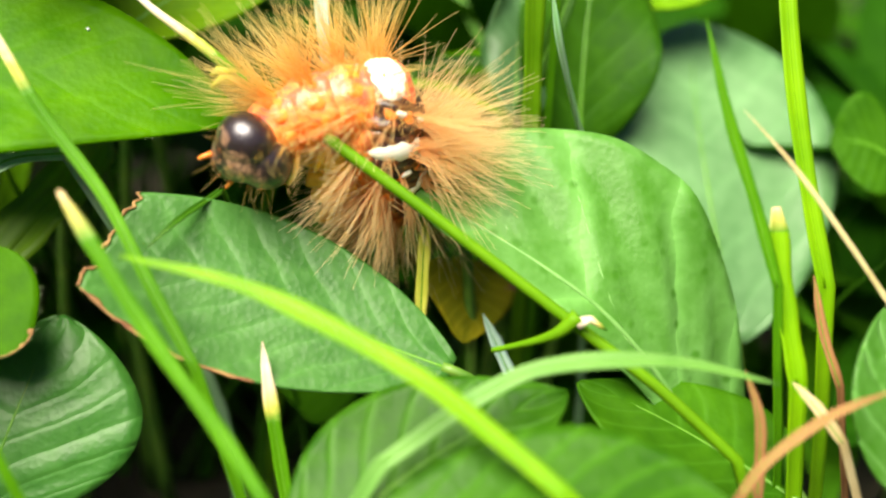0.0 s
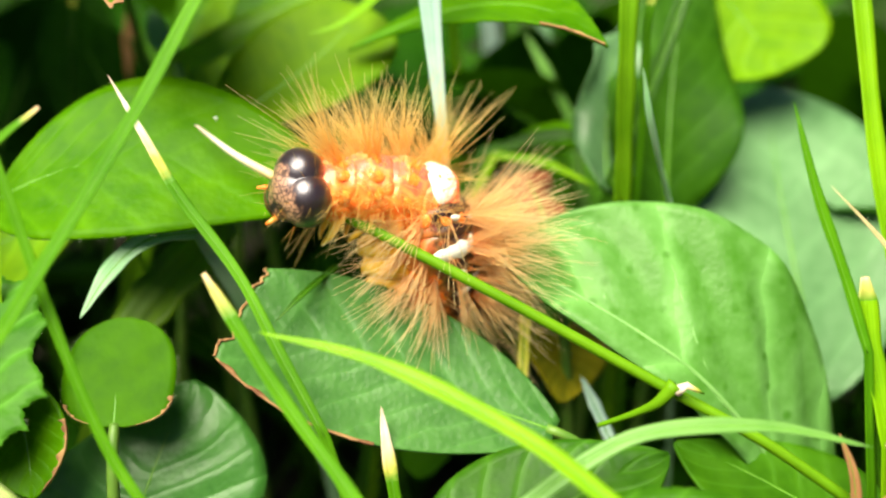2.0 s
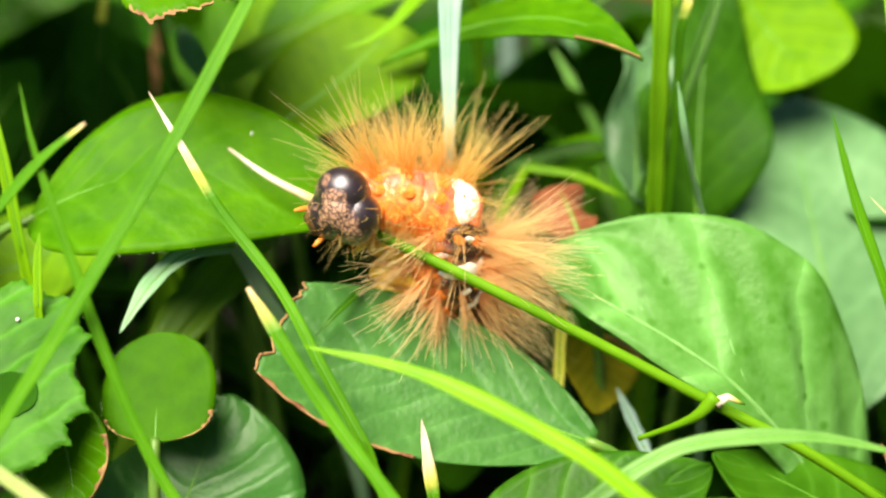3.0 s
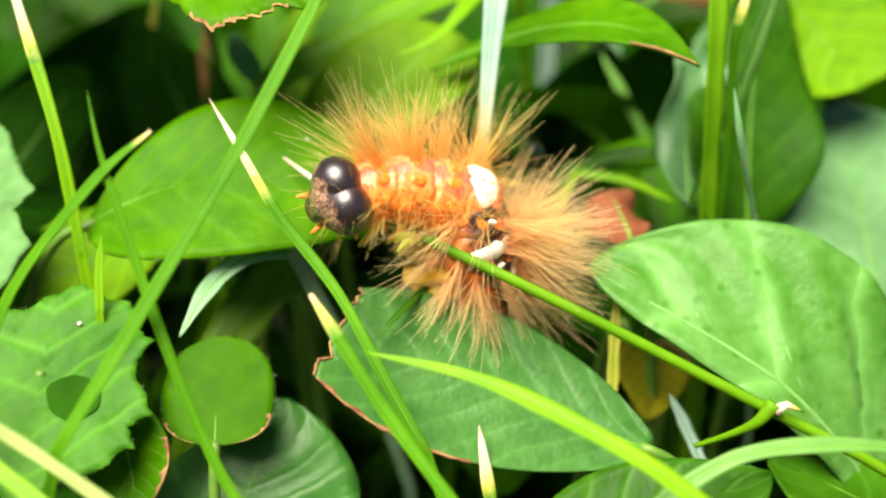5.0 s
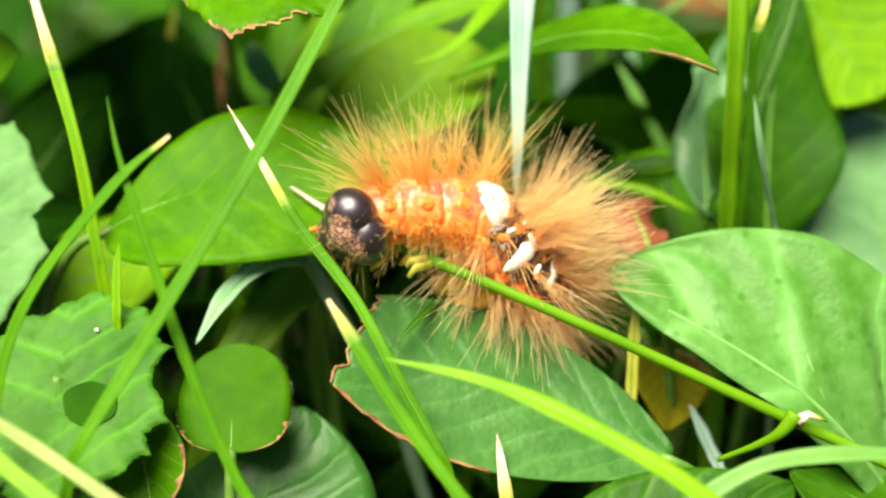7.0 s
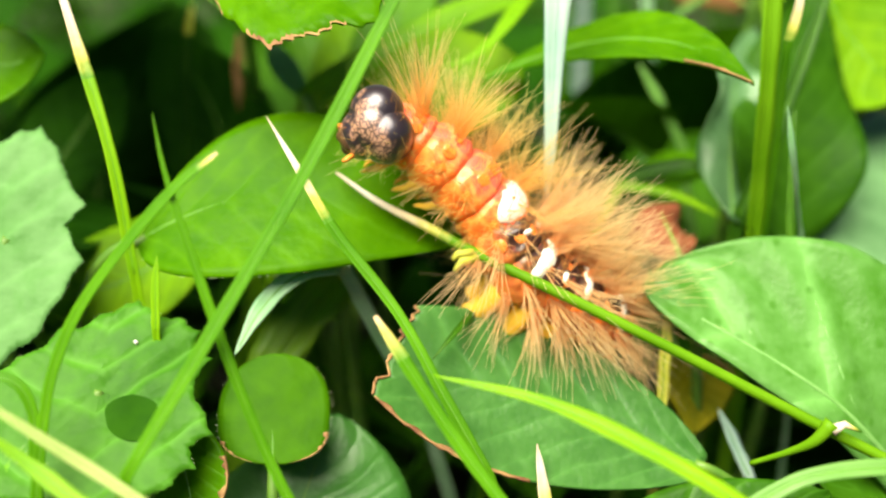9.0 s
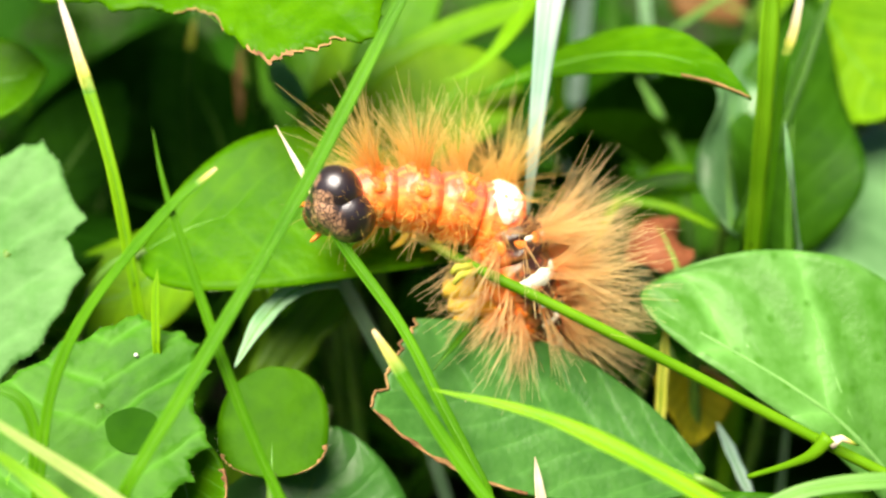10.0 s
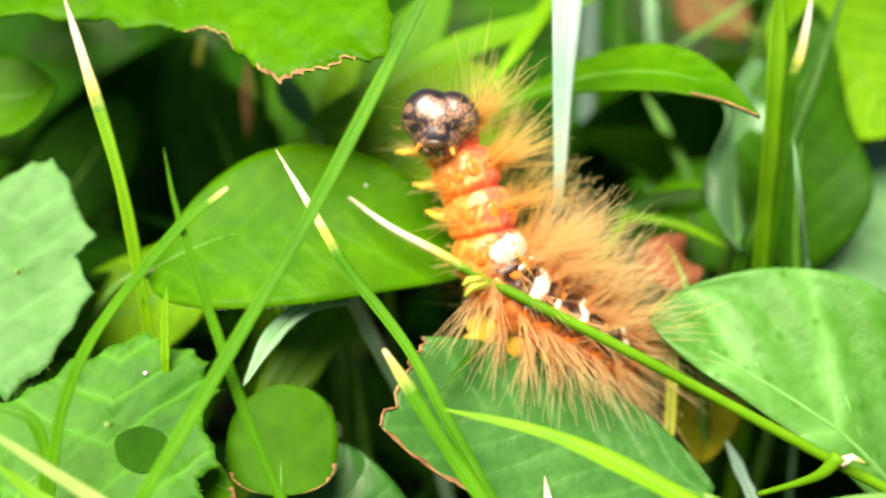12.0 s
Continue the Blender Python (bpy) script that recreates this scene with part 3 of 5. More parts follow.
# ---- broad leaves, the largest first ----
broad_leaf((-20.72, 1.76, 38.04), (1.56, 3.38, 38.07), (-11.25, -1.27, 37.12), (-10.62, 7.50, 44.59), LEAF, "broad bright green ovate leaf behind the caterpillar", seed=2, cup=0.08, rib_width=0.12, cilia=True)
broad_leaf((13.70, -5.81, 26.73), (-5.09, -3.69, 33.64), (0.14, -7.49, 27.93), (4.10, -0.56, 33.41), LEAF_BLUE, "bluish green leaf with a chewed brown edge", shape="chopped", ragged=0.035, at=0.6, seed=3, cup=0.05, scorch=((0.45, 0.985, -1, 0.035),), ribs=3, rib_width=0.14)
broad_leaf((33.79, -9.55, 19.83), (10.73, 1.48, 35.91), (16.24, -4.05, 31.87), (23.48, 2.82, 36.62), LEAF_PALE, "large quilted green leaf with a pale midrib", shape="obovate", at=0.66, seed=4, cup=0.10, quilt=0.10, folds=5, keel=-0.66, ribs=3, sag=1.4, rib=VEIN_SOFT, rib_width=0.46, arch=0.36, vein=0.22)
broad_leaf((33.89, 4.37, 22.56), (34.03, 24.14, 40.48), (22.85, 12.97, 33.76), (42.30, 15.47, 34.68), LEAF_MINT, "large mint green leaf standing in the lawn", seed=5, cup=0.06, ribs=3, shape="ovate")
broad_leaf((5.86, -18.21, 22.38), (19.19, -10.53, 28.40), (13.89, -17.31, 24.71), (8.57, -10.80, 27.69), LEAF_FRESH, "glossy green leaf low in the lawn", seed=6, cup=0.15, ribs=4)
broad_leaf((7.65, -20.10, 25.81), (25.54, -18.58, 26.98), (16.56, -23.11, 26.35), (18.08, -14.71, 28.67), LEAF_FRESH, "green leaf with a finely toothed edge", seed=7, cup=0.2, teeth=(40, 0.03), ribs=4)
broad_leaf((32.59, -10.13, 21.10), (20.94, -5.14, 25.68), (24.14, -9.61, 22.45), (30.93, -4.70, 24.05), LEAF_MID, "bright green leaf under the grass stem", seed=8, cup=0.1, ribs=3)
broad_leaf((-11.58, -7.43, 28.10), (-11.73, -2.49, 32.56), (-15.08, -5.11, 29.94), (-8.53, -5.11, 29.94), LEAF_PLAIN, "small round leaf with a scorched rim", shape="squarish", seed=9, cup=-0.08, quilt=0, scorch=((0.01, 0.34, 1, 0.045), (0.01, 0.25, -1, 0.04)), rib_width=0.12, teeth=(30, 0.03), cilia=True)
broad_leaf((-12.52, -8.24, 17.64), (-8.64, -1.19, 27.61), (-17.99, -5.38, 22.28), (-3.74, -5.24, 22.66), LEAF_GLOSS, "dark glossy bluish green leaf", seed=10, cup=-0.10, ribs=4, quilt=0.028, folds=5)
lobed_leaf((-21.29, -6.42, 32.34), (-18.15, -6.23, 32.22), (-21.88, -3.70, 34.51), [(7.0, 1.71), (15.0, 2.12), (25.0, 1.9), (30.0, 2.14), (40.0, 2.02), (57.0, 1.76), (66.0, 1.83), (72.0, 1.66), (90.0, 1.35), (122.0, 1.3), (157.0, 1.52), (171.0, 1.92), (189.0, 2.43), (225.0, 2.55), (263.0, 2.32), (307.0, 2.0), (322.0, 2.1), (328.0, 1.78), (339.0, 2.12), (348.0, 1.89)], LEAF_SCALLOP, "lobed green leaf with scalloped edges", (-27.65, -8.85, 16.07), seed=12, cup=0.02, blotch=(0.58, -0.45, 0.48, 0.40), hub=(-1.6, -1.3), scallop=0.004)
lobed_leaf((-28.52, 1.23, 38.57), (-25.03, 1.23, 38.57), (-29.16, 3.91, 41.33), [(14.0, 1.01), (22.0, 1.53), (44.0, 1.51), (57.0, 1.79), (72.0, 2.1), (84.0, 1.86), (97.0, 1.66), (112.0, 1.62), (137.0, 1.91), (180.0, 2.0), (231.0, 1.92), (265.0, 2.19), (290.0, 1.64), (318.0, 1.35), (344.0, 1.37)], LEAF_CHALK, "pale green lobed leaf with jagged points", (-38.08, -1.82, 23.18), seed=13, cup=0.03, hub=(-1.2, -0.7), scallop=0.002)
lobed_leaf((-16.46, 14.62, 58.02), (-12.61, 14.09, 58.05), (-17.34, 20.32, 61.52), [(27.0, 1.5), (90.0, 0.6), (151.0, 1.2), (176.0, 2.6), (189.0, 4.9), (201.0, 4.94), (202.0, 3.99), (210.0, 3.0), (228.0, 2.11), (249.0, 1.71), (266.0, 1.64), (269.0, 1.8), (278.0, 2.06), (287.0, 2.36), (295.0, 2.38), (304.0, 2.51), (315.0, 2.81), (322.0, 3.1), (331.0, 2.91), (351.0, 2.53)], LEAF, "broad green leaf with a chewed brown rim", (-18.51, 40.55, 21.52), seed=14, cup=0.02, rim=((244, 270, 0.014), (280, 297, 0.035), (297, 314, 0.010)), hub=(-2.4, -0.2), scallop=0.0012)
broad_leaf((-35.23, 10.69, 47.29), (-28.38, 10.90, 47.83), (-30.99, 8.69, 44.89), (-32.30, 13.58, 49.24), LEAF, "small green leaf at the edge of the shade", seed=15, ribs=2)
# added out of view overhead, only to throw shade on the hollow
broad_leaf((-60.00, 23.00, 57.00), (-21.00, 25.00, 61.00), (-38.00, 10.00, 59.00), (-38.00, 36.00, 60.00), LEAF, "unseen broad leaf added to shade the hollow", seed=35, ribs=4, cup=0.08)
# three leaves whose dark green stands in for the hollow's shade
broad_leaf((-34.01, 24.44, 24.57), (-26.09, 37.47, 47.27), (-40.53, 29.11, 36.68), (-21.37, 33.53, 37.03), LEAF_DEEP_SHADED, "leaf in the shade, darkened by its colour", seed=16, cup=0.1, ribs=4)
broad_leaf((-19.70, 23.04, 32.07), (-26.00, 30.53, 45.93), (-25.99, 27.19, 37.27), (-15.90, 26.47, 40.97), LEAF_DEEP_SHADED, "leaf hanging in the shade, coloured dark for it", seed=31, cup=0.2, ribs=3)
broad_leaf((-35.23, 19.45, 33.88), (-28.78, 27.32, 43.18), (-34.67, 24.17, 40.57), (-27.51, 20.93, 37.71), LEAF_DEEP_SHADED, "narrow undergrowth leaf with shade in its colour", seed=32, cup=0.2, ribs=3)
broad_leaf((-11.58, 13.94, 44.15), (-14.99, 21.49, 46.90), (-14.56, 17.71, 45.52), (-12.63, 17.84, 45.83), LEAF_CHALK, "small pale leaf deep in the undergrowth", seed=33, ribs=2)
broad_leaf((-8.94, 22.14, 40.43), (-13.88, 31.95, 48.82), (-14.40, 27.15, 44.88), (-10.63, 27.32, 45.33), LEAF, "shaded green leaf under a broad leaf", seed=34, cup=0.1, ribs=3)
broad_leaf((-6.65, 16.16, 41.63), (-1.69, 26.16, 53.20), (-8.43, 21.82, 47.72), (-2.48, 22.15, 48.54), LEAF, "green leaf rising behind the caterpillar", seed=17, ribs=3, cup=0.05)
broad_leaf((-7.67, 11.55, 40.86), (1.28, 17.56, 47.83), (-5.82, 16.38, 46.24), (2.67, 12.58, 43.45), LEAF_OLIVE, "yellow-green rounded leaf behind the hairs", seed=18, shape="round", ribs=3)
broad_leaf((0.52, 13.35, 45.37), (16.86, 3.46, 47.58), (9.16, 7.44, 48.09), (11.59, 12.06, 50.25), LEAF, "arched green leaf with a brown tip", stalk=False, shape="lance", seed=19, cup=0.16, ribs=3, teeth=(34, 0.06), scorch=((0.74, 0.99, -1, 0.10),))
broad_leaf((23.25, 10.85, 33.69), (25.66, 22.27, 51.55), (18.74, 14.24, 42.19), (28.57, 15.03, 41.47), LEAF_MID_SHADED, "green wavy-edged leaf with shade in its colour", seed=20, wave=0.25, cup=0.1, ribs=5, shape="ovate")
broad_leaf((26.03, 23.87, 53.68), (33.29, 17.75, 43.38), (24.05, 19.59, 45.38), (34.27, 22.30, 49.63), LEAF_LIME, "bright lime-green leaf in the sun", seed=21, shape="blunt", ribs=3)
broad_leaf((13.76, 5.20, 35.64), (12.50, 8.35, 38.09), (11.13, 5.78, 37.03), (15.01, 7.98, 37.19), LEAF_RUST, "curled dry rust-coloured leaf", seed=22, cup=-0.5, wave=0.4, shape="blunt", ribs=0)
broad_leaf((13.80, 3.71, 29.25), (15.02, 1.68, 24.24), (12.89, 1.70, 26.95), (18.24, 5.38, 25.43), LEAF_YELLOW, "yellowing leaf with a red-brown edge", seed=23, rib_width=0.10, cup=0.15, shape="heart", scorch=((0.05, 0.4, 1, 0.2),))
broad_leaf((-17.86, -5.40, 30.57), (-15.72, -9.73, 24.91), (-18.97, -7.95, 26.75), (-14.13, -7.52, 27.85), LEAF, "small leaf with a rust-brown rim", seed=24, scorch=((0.4, 0.95, 1, 0.14),))
broad_leaf((35.67, -14.18, 24.48), (35.58, -8.96, 32.48), (32.92, -12.36, 29.22), (37.64, -11.48, 28.72), LEAF_PALE, "pale green leaf with a yellowed margin", seed=25, ribs=3)
broad_leaf((46.21, 10.72, 33.47), (40.82, 11.23, 34.80), (43.27, 13.46, 37.81), (43.08, 9.06, 31.96), LEAF_MID, "green leaf with a reddish spot", seed=26, ribs=2)
broad_leaf((-17.22, 11.96, 36.70), (-29.47, 4.44, 33.88), (-26.35, 9.23, 35.16), (-21.97, 3.37, 31.09), LEAF_LIME, "yellow-green leaf in the undergrowth", seed=28, ribs=3)

broad_leaf((19.21, 15.94, 38.68), (10.78, 12.68, 38.57), (14.67, 12.45, 37.96), (15.61, 17.16, 39.05), LEAF, "yellow-green narrow leaf in the undergrowth", seed=41, shape="lance", ribs=2)
broad_leaf((18.58, 9.65, 36.08), (20.10, 16.89, 46.16), (16.92, 13.34, 42.65), (21.10, 15.36, 42.31), LEAF_MINT, "wavy green leaf standing behind a stem", seed=42, wave=0.5, shape="blunt", ribs=3)
broad_leaf((22.49, 23.00, 42.57), (23.75, 26.90, 46.94), (21.31, 24.04, 45.19), (24.08, 24.97, 44.81), LEAF_MINT, "small mint leaf deep in the lawn", seed=43, ribs=2)
broad_leaf((27.40, 41.54, 46.71), (20.22, 45.16, 50.54), (21.40, 41.54, 46.70), (24.67, 45.56, 51.58), LEAF_BROWN, "brown fallen leaf far back in the lawn", seed=44, wave=0.3)
# two added leaves, coloured as shade, fill the dark pocket here
broad_leaf((11.85, 33.94, 32.56), (14.69, 25.87, 44.99), (9.44, 30.21, 39.55), (17.69, 29.76, 38.40), LEAF_DEEP_SHADED, "added shade-coloured leaf low behind the hairs", seed=45, ribs=2)
broad_leaf((20.14, 39.66, 30.70), (20.35, 28.38, 45.92), (16.24, 34.48, 39.52), (24.61, 34.11, 38.56), LEAF_DEEP_SHADED, "added shade-coloured leaf standing deep in the lawn", seed=46, ribs=2)
broad_leaf((-9.88, 17.30, 39.08), (-9.14, 26.69, 49.14), (-12.05, 21.67, 44.66), (-5.14, 21.43, 44.05), LEAF_LIME, "light green leaf folded in the undergrowth", seed=47, cup=0.15, ribs=3)

# ---- grass ----
STEM = [(-8.20, 3.49, 42.50), (-5.61, 1.87, 41.14), (-2.48, 0.22, 40.01), (-0.13, -1.02, 39.05), (4.78, -2.86, 37.16), (11.17, -4.80, 34.39), (18.99, -7.08, 30.76), (24.58, -9.11, 28.34), (29.03, -11.13, 25.94)]


def grass_stem():
    root = thing("tall_grass_plant", "slanting green grass stalk with a bleached dry tip", "grass")
    pts = curve_points(mm(STEM), 60)
    foot = curve_points(mm(to_ground(STEM))[-3:], 8)[1:]

    def radius(g):
        return (0.08 + 0.25 * min(1.0, g * 5.5) ** 0.8) * MM
    for lo, hi, mat, label in ((0, 12, TIP_WHITE, "bleached white tip"), (12, 60, GRASS_STALK, "")):
        bm = bmesh.new()
        seg = pts[lo:hi + 1] + (foot if hi == 60 else [])
        tube(bm, seg, lambda s, lo=lo, hi=hi: radius((lo + (hi - lo) * s) / 60), 9, (lo == 0, False))
        part("dry_tip" if lo < 10 else "stalk", bm, mat, root, label)
    for line in ([(0.26, -1.37, 38.71), (-0.65, -1.82, 38.68), (-1.05, -2.02, 38.19)], [(0.02, -1.29, 38.93), (-0.89, -1.67, 39.09), (-1.15, -1.79, 38.78)]):
        bm = bmesh.new()
        tube(bm, mm(line), lambda s: (0.34 - 0.2 * s) * MM, 7)
        part("frayed_sheath", bm, DRY_YELLOW, root, "frayed yellow sheath on the stalk")
    # the bract at the node
    bm = bmesh.new()
    tube(bm, curve_points(mm([(15.98, -6.70, 27.71), (17.83, -7.57, 29.07), (18.91, -8.12, 30.11), (19.80, -8.00, 31.21)]), 14), lambda s: (0.16 + 0.30 * s * s) * MM, 8)
    part("node", bm, GRASS_STALK, root)
    bm = bmesh.new()
    tube(bm, mm([(19.80, -8.15, 30.83), (20.41, -8.21, 31.23), (21.35, -8.37, 30.83)]), lambda s: (0.36 - 0.30 * s) * MM, 7)
    part("bract", bm, TIP_WHITE, root, "frayed dry bract")
    return root


CLIMBED_STALK = grass_stem()
SUN_BLADE = "fresh green grass blade with a dry cut tip"
grass_blade([(-5.48, -8.54, 38.08), (-1.41, -11.69, 32.75), (2.03, -14.25, 28.97), (4.59, -16.47, 26.06)], 0.74, GRASS, ((0.14, TIP_YELLOW),), SUN_BLADE, cut=True)
grass_blade([(-2.43, -10.86, 35.87), (3.77, -12.33, 34.89), (10.62, -14.94, 32.39), (14.69, -16.93, 30.05), (17.88, -18.80, 28.04)], 0.92, GRASS_LIME, (), "bright green arching grass blade")
TOUCHED_BLADE = grass_blade([(-12.03, 0.26, 46.50), (-10.02, -1.22, 43.53), (-7.98, -2.64, 40.43), (-4.37, -5.26, 36.52), (-1.83, -7.82, 32.76), (0.62, -10.26, 29.32)], 0.66, GRASS, ((0.31, TIP_WHITE),), "green grass blade with a long bleached tip")
grass_blade([(1.12, 1.63, 62.72), (-3.51, -2.37, 55.12), (-8.83, -7.09, 45.65), (-13.52, -11.01, 38.28), (-17.46, -14.40, 32.25)], 0.74, GRASS, (), "tall green grass blade leaning aslant")
grass_blade([(-16.75, -5.81, 48.25), (-16.00, -7.06, 45.02), (-13.94, -9.32, 39.17), (-11.99, -11.23, 34.19), (-10.00, -12.85, 30.01), (-8.25, -13.82, 27.49)], 0.56, GRASS, (), "narrow upright green grass blade")
grass_blade([(-13.45, -6.60, 46.36), (-16.21, -7.46, 44.11), (-20.03, -9.19, 39.63), (-21.78, -10.53, 36.18), (-22.50, -11.91, 32.55), (-22.99, -13.88, 27.48)], 0.60, GRASS, ((0.06, TIP_YELLOW),), "bent narrow green grass blade", cut=True)
grass_blade([(-25.26, 5.98, 54.54), (-23.96, 4.51, 50.73), (-21.73, 1.81, 43.73), (-20.66, 0.15, 36.65)], 0.72, GRASS_LIME, ((0.40, TIP_WHITE),), "green grass blade with a yellowed tip")
grass_blade([(-18.44, -2.20, 38.87), (-18.54, -2.82, 37.27), (-18.53, -3.77, 34.81)], 0.5, GRASS_LIME, (), "short young green grass blade")
grass_blade([(-25.33, -13.65, 36.99), (-21.22, -14.60, 34.51), (-17.91, -15.36, 32.54), (-13.19, -17.29, 30.32)], 0.6, GRASS_CREAM, (), "yellowed grass blade lying across the leaves")
grass_blade([(-24.01, -14.45, 34.90), (-21.27, -15.21, 32.93), (-16.49, -17.29, 30.31)], 0.8, GRASS_LIME, (), "green grass blade low in the lawn")
grass_blade([(-14.19, -3.40, 32.98), (-12.69, -1.49, 35.16), (-10.79, 0.10, 36.50), (-8.20, 2.14, 36.24)], 1.2, GRASS_PALE, (), "pale curled blade of grass")
HANGING_BLADE = grass_blade([(4.89, 4.21, 38.84), (4.97, 4.60, 44.01), (5.08, 6.02, 49.08), (5.35, 7.92, 54.01), (5.99, 12.19, 59.53), (10.14, 33.20, 69.56)], 1.95, GRASS_ICE, (), "broad pale silvery grass blade hanging over the leaves")
grass_blade([(3.49, -7.09, 29.24), (4.03, -8.42, 25.79), (4.91, -10.29, 20.93)], 0.75, GRASS, ((0.5, TIP_WHITE),), "short grass blade with a straw tip")
grass_blade([(25.74, -3.71, 46.08), (27.03, -5.52, 41.40), (28.50, -7.04, 37.45), (29.85, -8.58, 33.46)], 0.72, GRASS, (), "upright green grass blade")
grass_blade([(31.30, 7.90, 56.60), (31.85, 4.60, 50.60), (32.84, 1.06, 41.77), (34.15, -1.56, 34.98), (35.18, -3.18, 30.78)], 1.25, GRASS_LIME, (), "broad lime-green grass blade", cut=True)
grass_blade([(30.06, -6.19, 36.89), (30.40, -7.47, 33.56), (31.49, -9.49, 28.32)], 1.25, GRASS_LIME, ((0.14, TIP_YELLOW),), "cut grass stub with a yellowed end", cut=True)
grass_blade([(27.81, -5.35, 41.84), (30.59, -6.41, 39.09), (33.67, -7.82, 35.42), (36.18, -9.06, 32.22)], 0.34, DRY, (), "thin bleached dry straw stalk")
grass_blade([(18.58, 8.17, 55.34), (18.49, 6.35, 47.25), (18.99, 6.67, 36.72)], 1.25, GRASS_STALK, (), "upright green stem of grass", cut=True)
grass_blade([(19.11, 3.78, 46.24), (19.91, 3.57, 42.50), (22.14, 6.57, 36.75)], 0.6, GRASS_PALE, (), "pale thin blade of grass")
grass_blade([(21.13, 9.36, 54.89), (20.65, 8.61, 51.11), (20.09, 8.23, 48.27), (20.29, 8.30, 42.94)], 0.6, GRASS, ((0.5, TIP_WHITE),), "dry straw standing among green blades")
grass_blade([(25.28, 14.48, 54.37), (21.44, 10.59, 44.27), (18.66, 8.89, 37.06)], 1.1, GRASS_DEEP_SHADED, (), "leaning dark green blade with shade in its colour")
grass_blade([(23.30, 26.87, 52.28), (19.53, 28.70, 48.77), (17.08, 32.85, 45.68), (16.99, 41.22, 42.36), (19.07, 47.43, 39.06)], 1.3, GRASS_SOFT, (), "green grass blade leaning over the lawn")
grass_blade([(18.35, 13.01, 39.42), (14.67, 12.98, 39.34), (10.17, 12.56, 38.26)], 1.2, GRASS_DEEP_SHADED, (), "shade-darkened grass blade between the leaves")
grass_blade([(17.78, 9.82, 36.70), (14.20, 10.39, 38.18), (10.80, 11.55, 38.40)], 0.7, GRASS_LIME, (), "green grass blade between the leaves")
grass_blade([(10.76, 23.85, 52.82), (4.77, 21.81, 50.40), (0.85, 20.32, 49.36), (-2.96, 18.68, 47.95), (-6.26, 17.00, 46.44), (-10.98, 14.00, 44.30)], 2.4, GRASS_STALK, (), "broad grass blade behind the leaf")
grass_blade([(-1.95, 11.78, 46.83), (-0.16, 12.48, 47.23), (1.52, 13.92, 48.16), (2.92, 16.01, 49.34), (4.60, 19.75, 50.62), (7.17, 27.20, 53.11)], 1.0, GRASS_LIME, (), "curled green blade tip behind the hairs the hairs")
grass_blade([(28.84, -12.98, 30.39), (23.54, -12.60, 31.37), (17.97, -12.68, 31.17), (14.65, -13.15, 29.95), (9.71, -15.21, 27.36)], 0.85, GRASS_SOFT, (), "pale arching grass blade low in the lawn")
grass_blade([(15.89, -0.23, 27.32), (16.73, -0.88, 25.63), (17.89, -1.79, 23.26)], 0.8, GRASS_ICE, (), "pale stalk of old grass")
grass_blade([(27.95, -11.00, 29.96), (28.78, -11.94, 27.51), (28.80, -13.30, 23.99)], 0.6, DRY_BROWN, (), "withered brown grass blade")
grass_blade([(34.37, -13.91, 30.76), (30.93, -14.41, 29.44), (28.05, -15.16, 27.50), (26.77, -15.76, 25.96)], 0.5, DRY_BROWN, (), "bent withered brown grass blade")
grass_blade([(30.41, -11.21, 29.41), (31.76, -11.72, 28.09), (33.14, -12.33, 26.49)], 0.7, DRY, (), "short dry stub of straw")
grass_blade([(32.68, -6.55, 33.15), (33.28, -7.64, 30.34), (34.34, -8.72, 27.53)], 0.6, DRY_BROWN, (), "dry sheath in the grass")

grass_blade([(-8.15, 9.42, 35.17), (-9.33, 6.42, 33.05), (-11.31, 4.59, 31.17), (-13.05, 2.79, 29.36)], 3.4, GRASS_OLIVE, (), "broad olive green blade under the bright leaf", cut=True)
grass_blade([(-2.57, -5.31, 33.60), (-1.05, -3.33, 34.57), (0.66, 0.50, 34.76)], 0.4, GRASS_DEEP_SHADED, (), "dark thin tip of a grass blade")
grass_blade([(13.82, 23.64, 44.76), (15.41, 22.58, 42.01), (17.48, 22.24, 38.33)], 0.9, GRASS_SOFT, (), "pale blade leaning in the undergrowth")
grass_blade([(15.09, 31.12, 53.04), (15.19, 29.75, 49.48), (15.79, 29.37, 45.73)], 1.1, GRASS_PALE, (), "pale stem far back in the lawn")
grass_blade([(13.06, 33.18, 52.82), (12.87, 31.42, 48.27), (13.32, 29.67, 43.71)], 1.2, GRASS_DEEP_SHADED, (), "shade-darkened upright blade far back")
grass_blade([(10.50, 23.86, 39.77), (13.30, 23.36, 38.47), (16.79, 23.31, 35.55)], 0.8, GRASS_DEEP_SHADED, (), "blade bent in the shade, coloured dark for it")
grass_blade([(-18.77, 28.53, 46.31), (-18.77, 26.98, 42.31), (-18.23, 26.40, 38.02)], 0.9, GRASS_DEEP_SHADED, ((0.75, DRY_BROWN),), "brown withered stem in the shade")
grass_blade([(-21.63, 25.34, 49.16), (-21.99, 24.52, 47.04), (-22.55, 24.37, 43.85)], 0.6, GRASS_DEEP_SHADED, ((0.5, DRY_YELLOW),), "yellow thin stem in the shade")
grass_blade([(-27.25, -9.89, 35.61), (-24.30, -10.10, 35.06), (-23.23, -10.72, 33.46), (-23.17, -11.67, 30.98)], 0.6, GRASS, (), "curled green blade of grass")

grass_blade([(12.41, 1.35, 34.20), (12.20, 0.20, 31.20), (12.10, -0.66, 27.59)], 0.75, DRY_YELLOW, (), "yellowish stalk of an old blade")


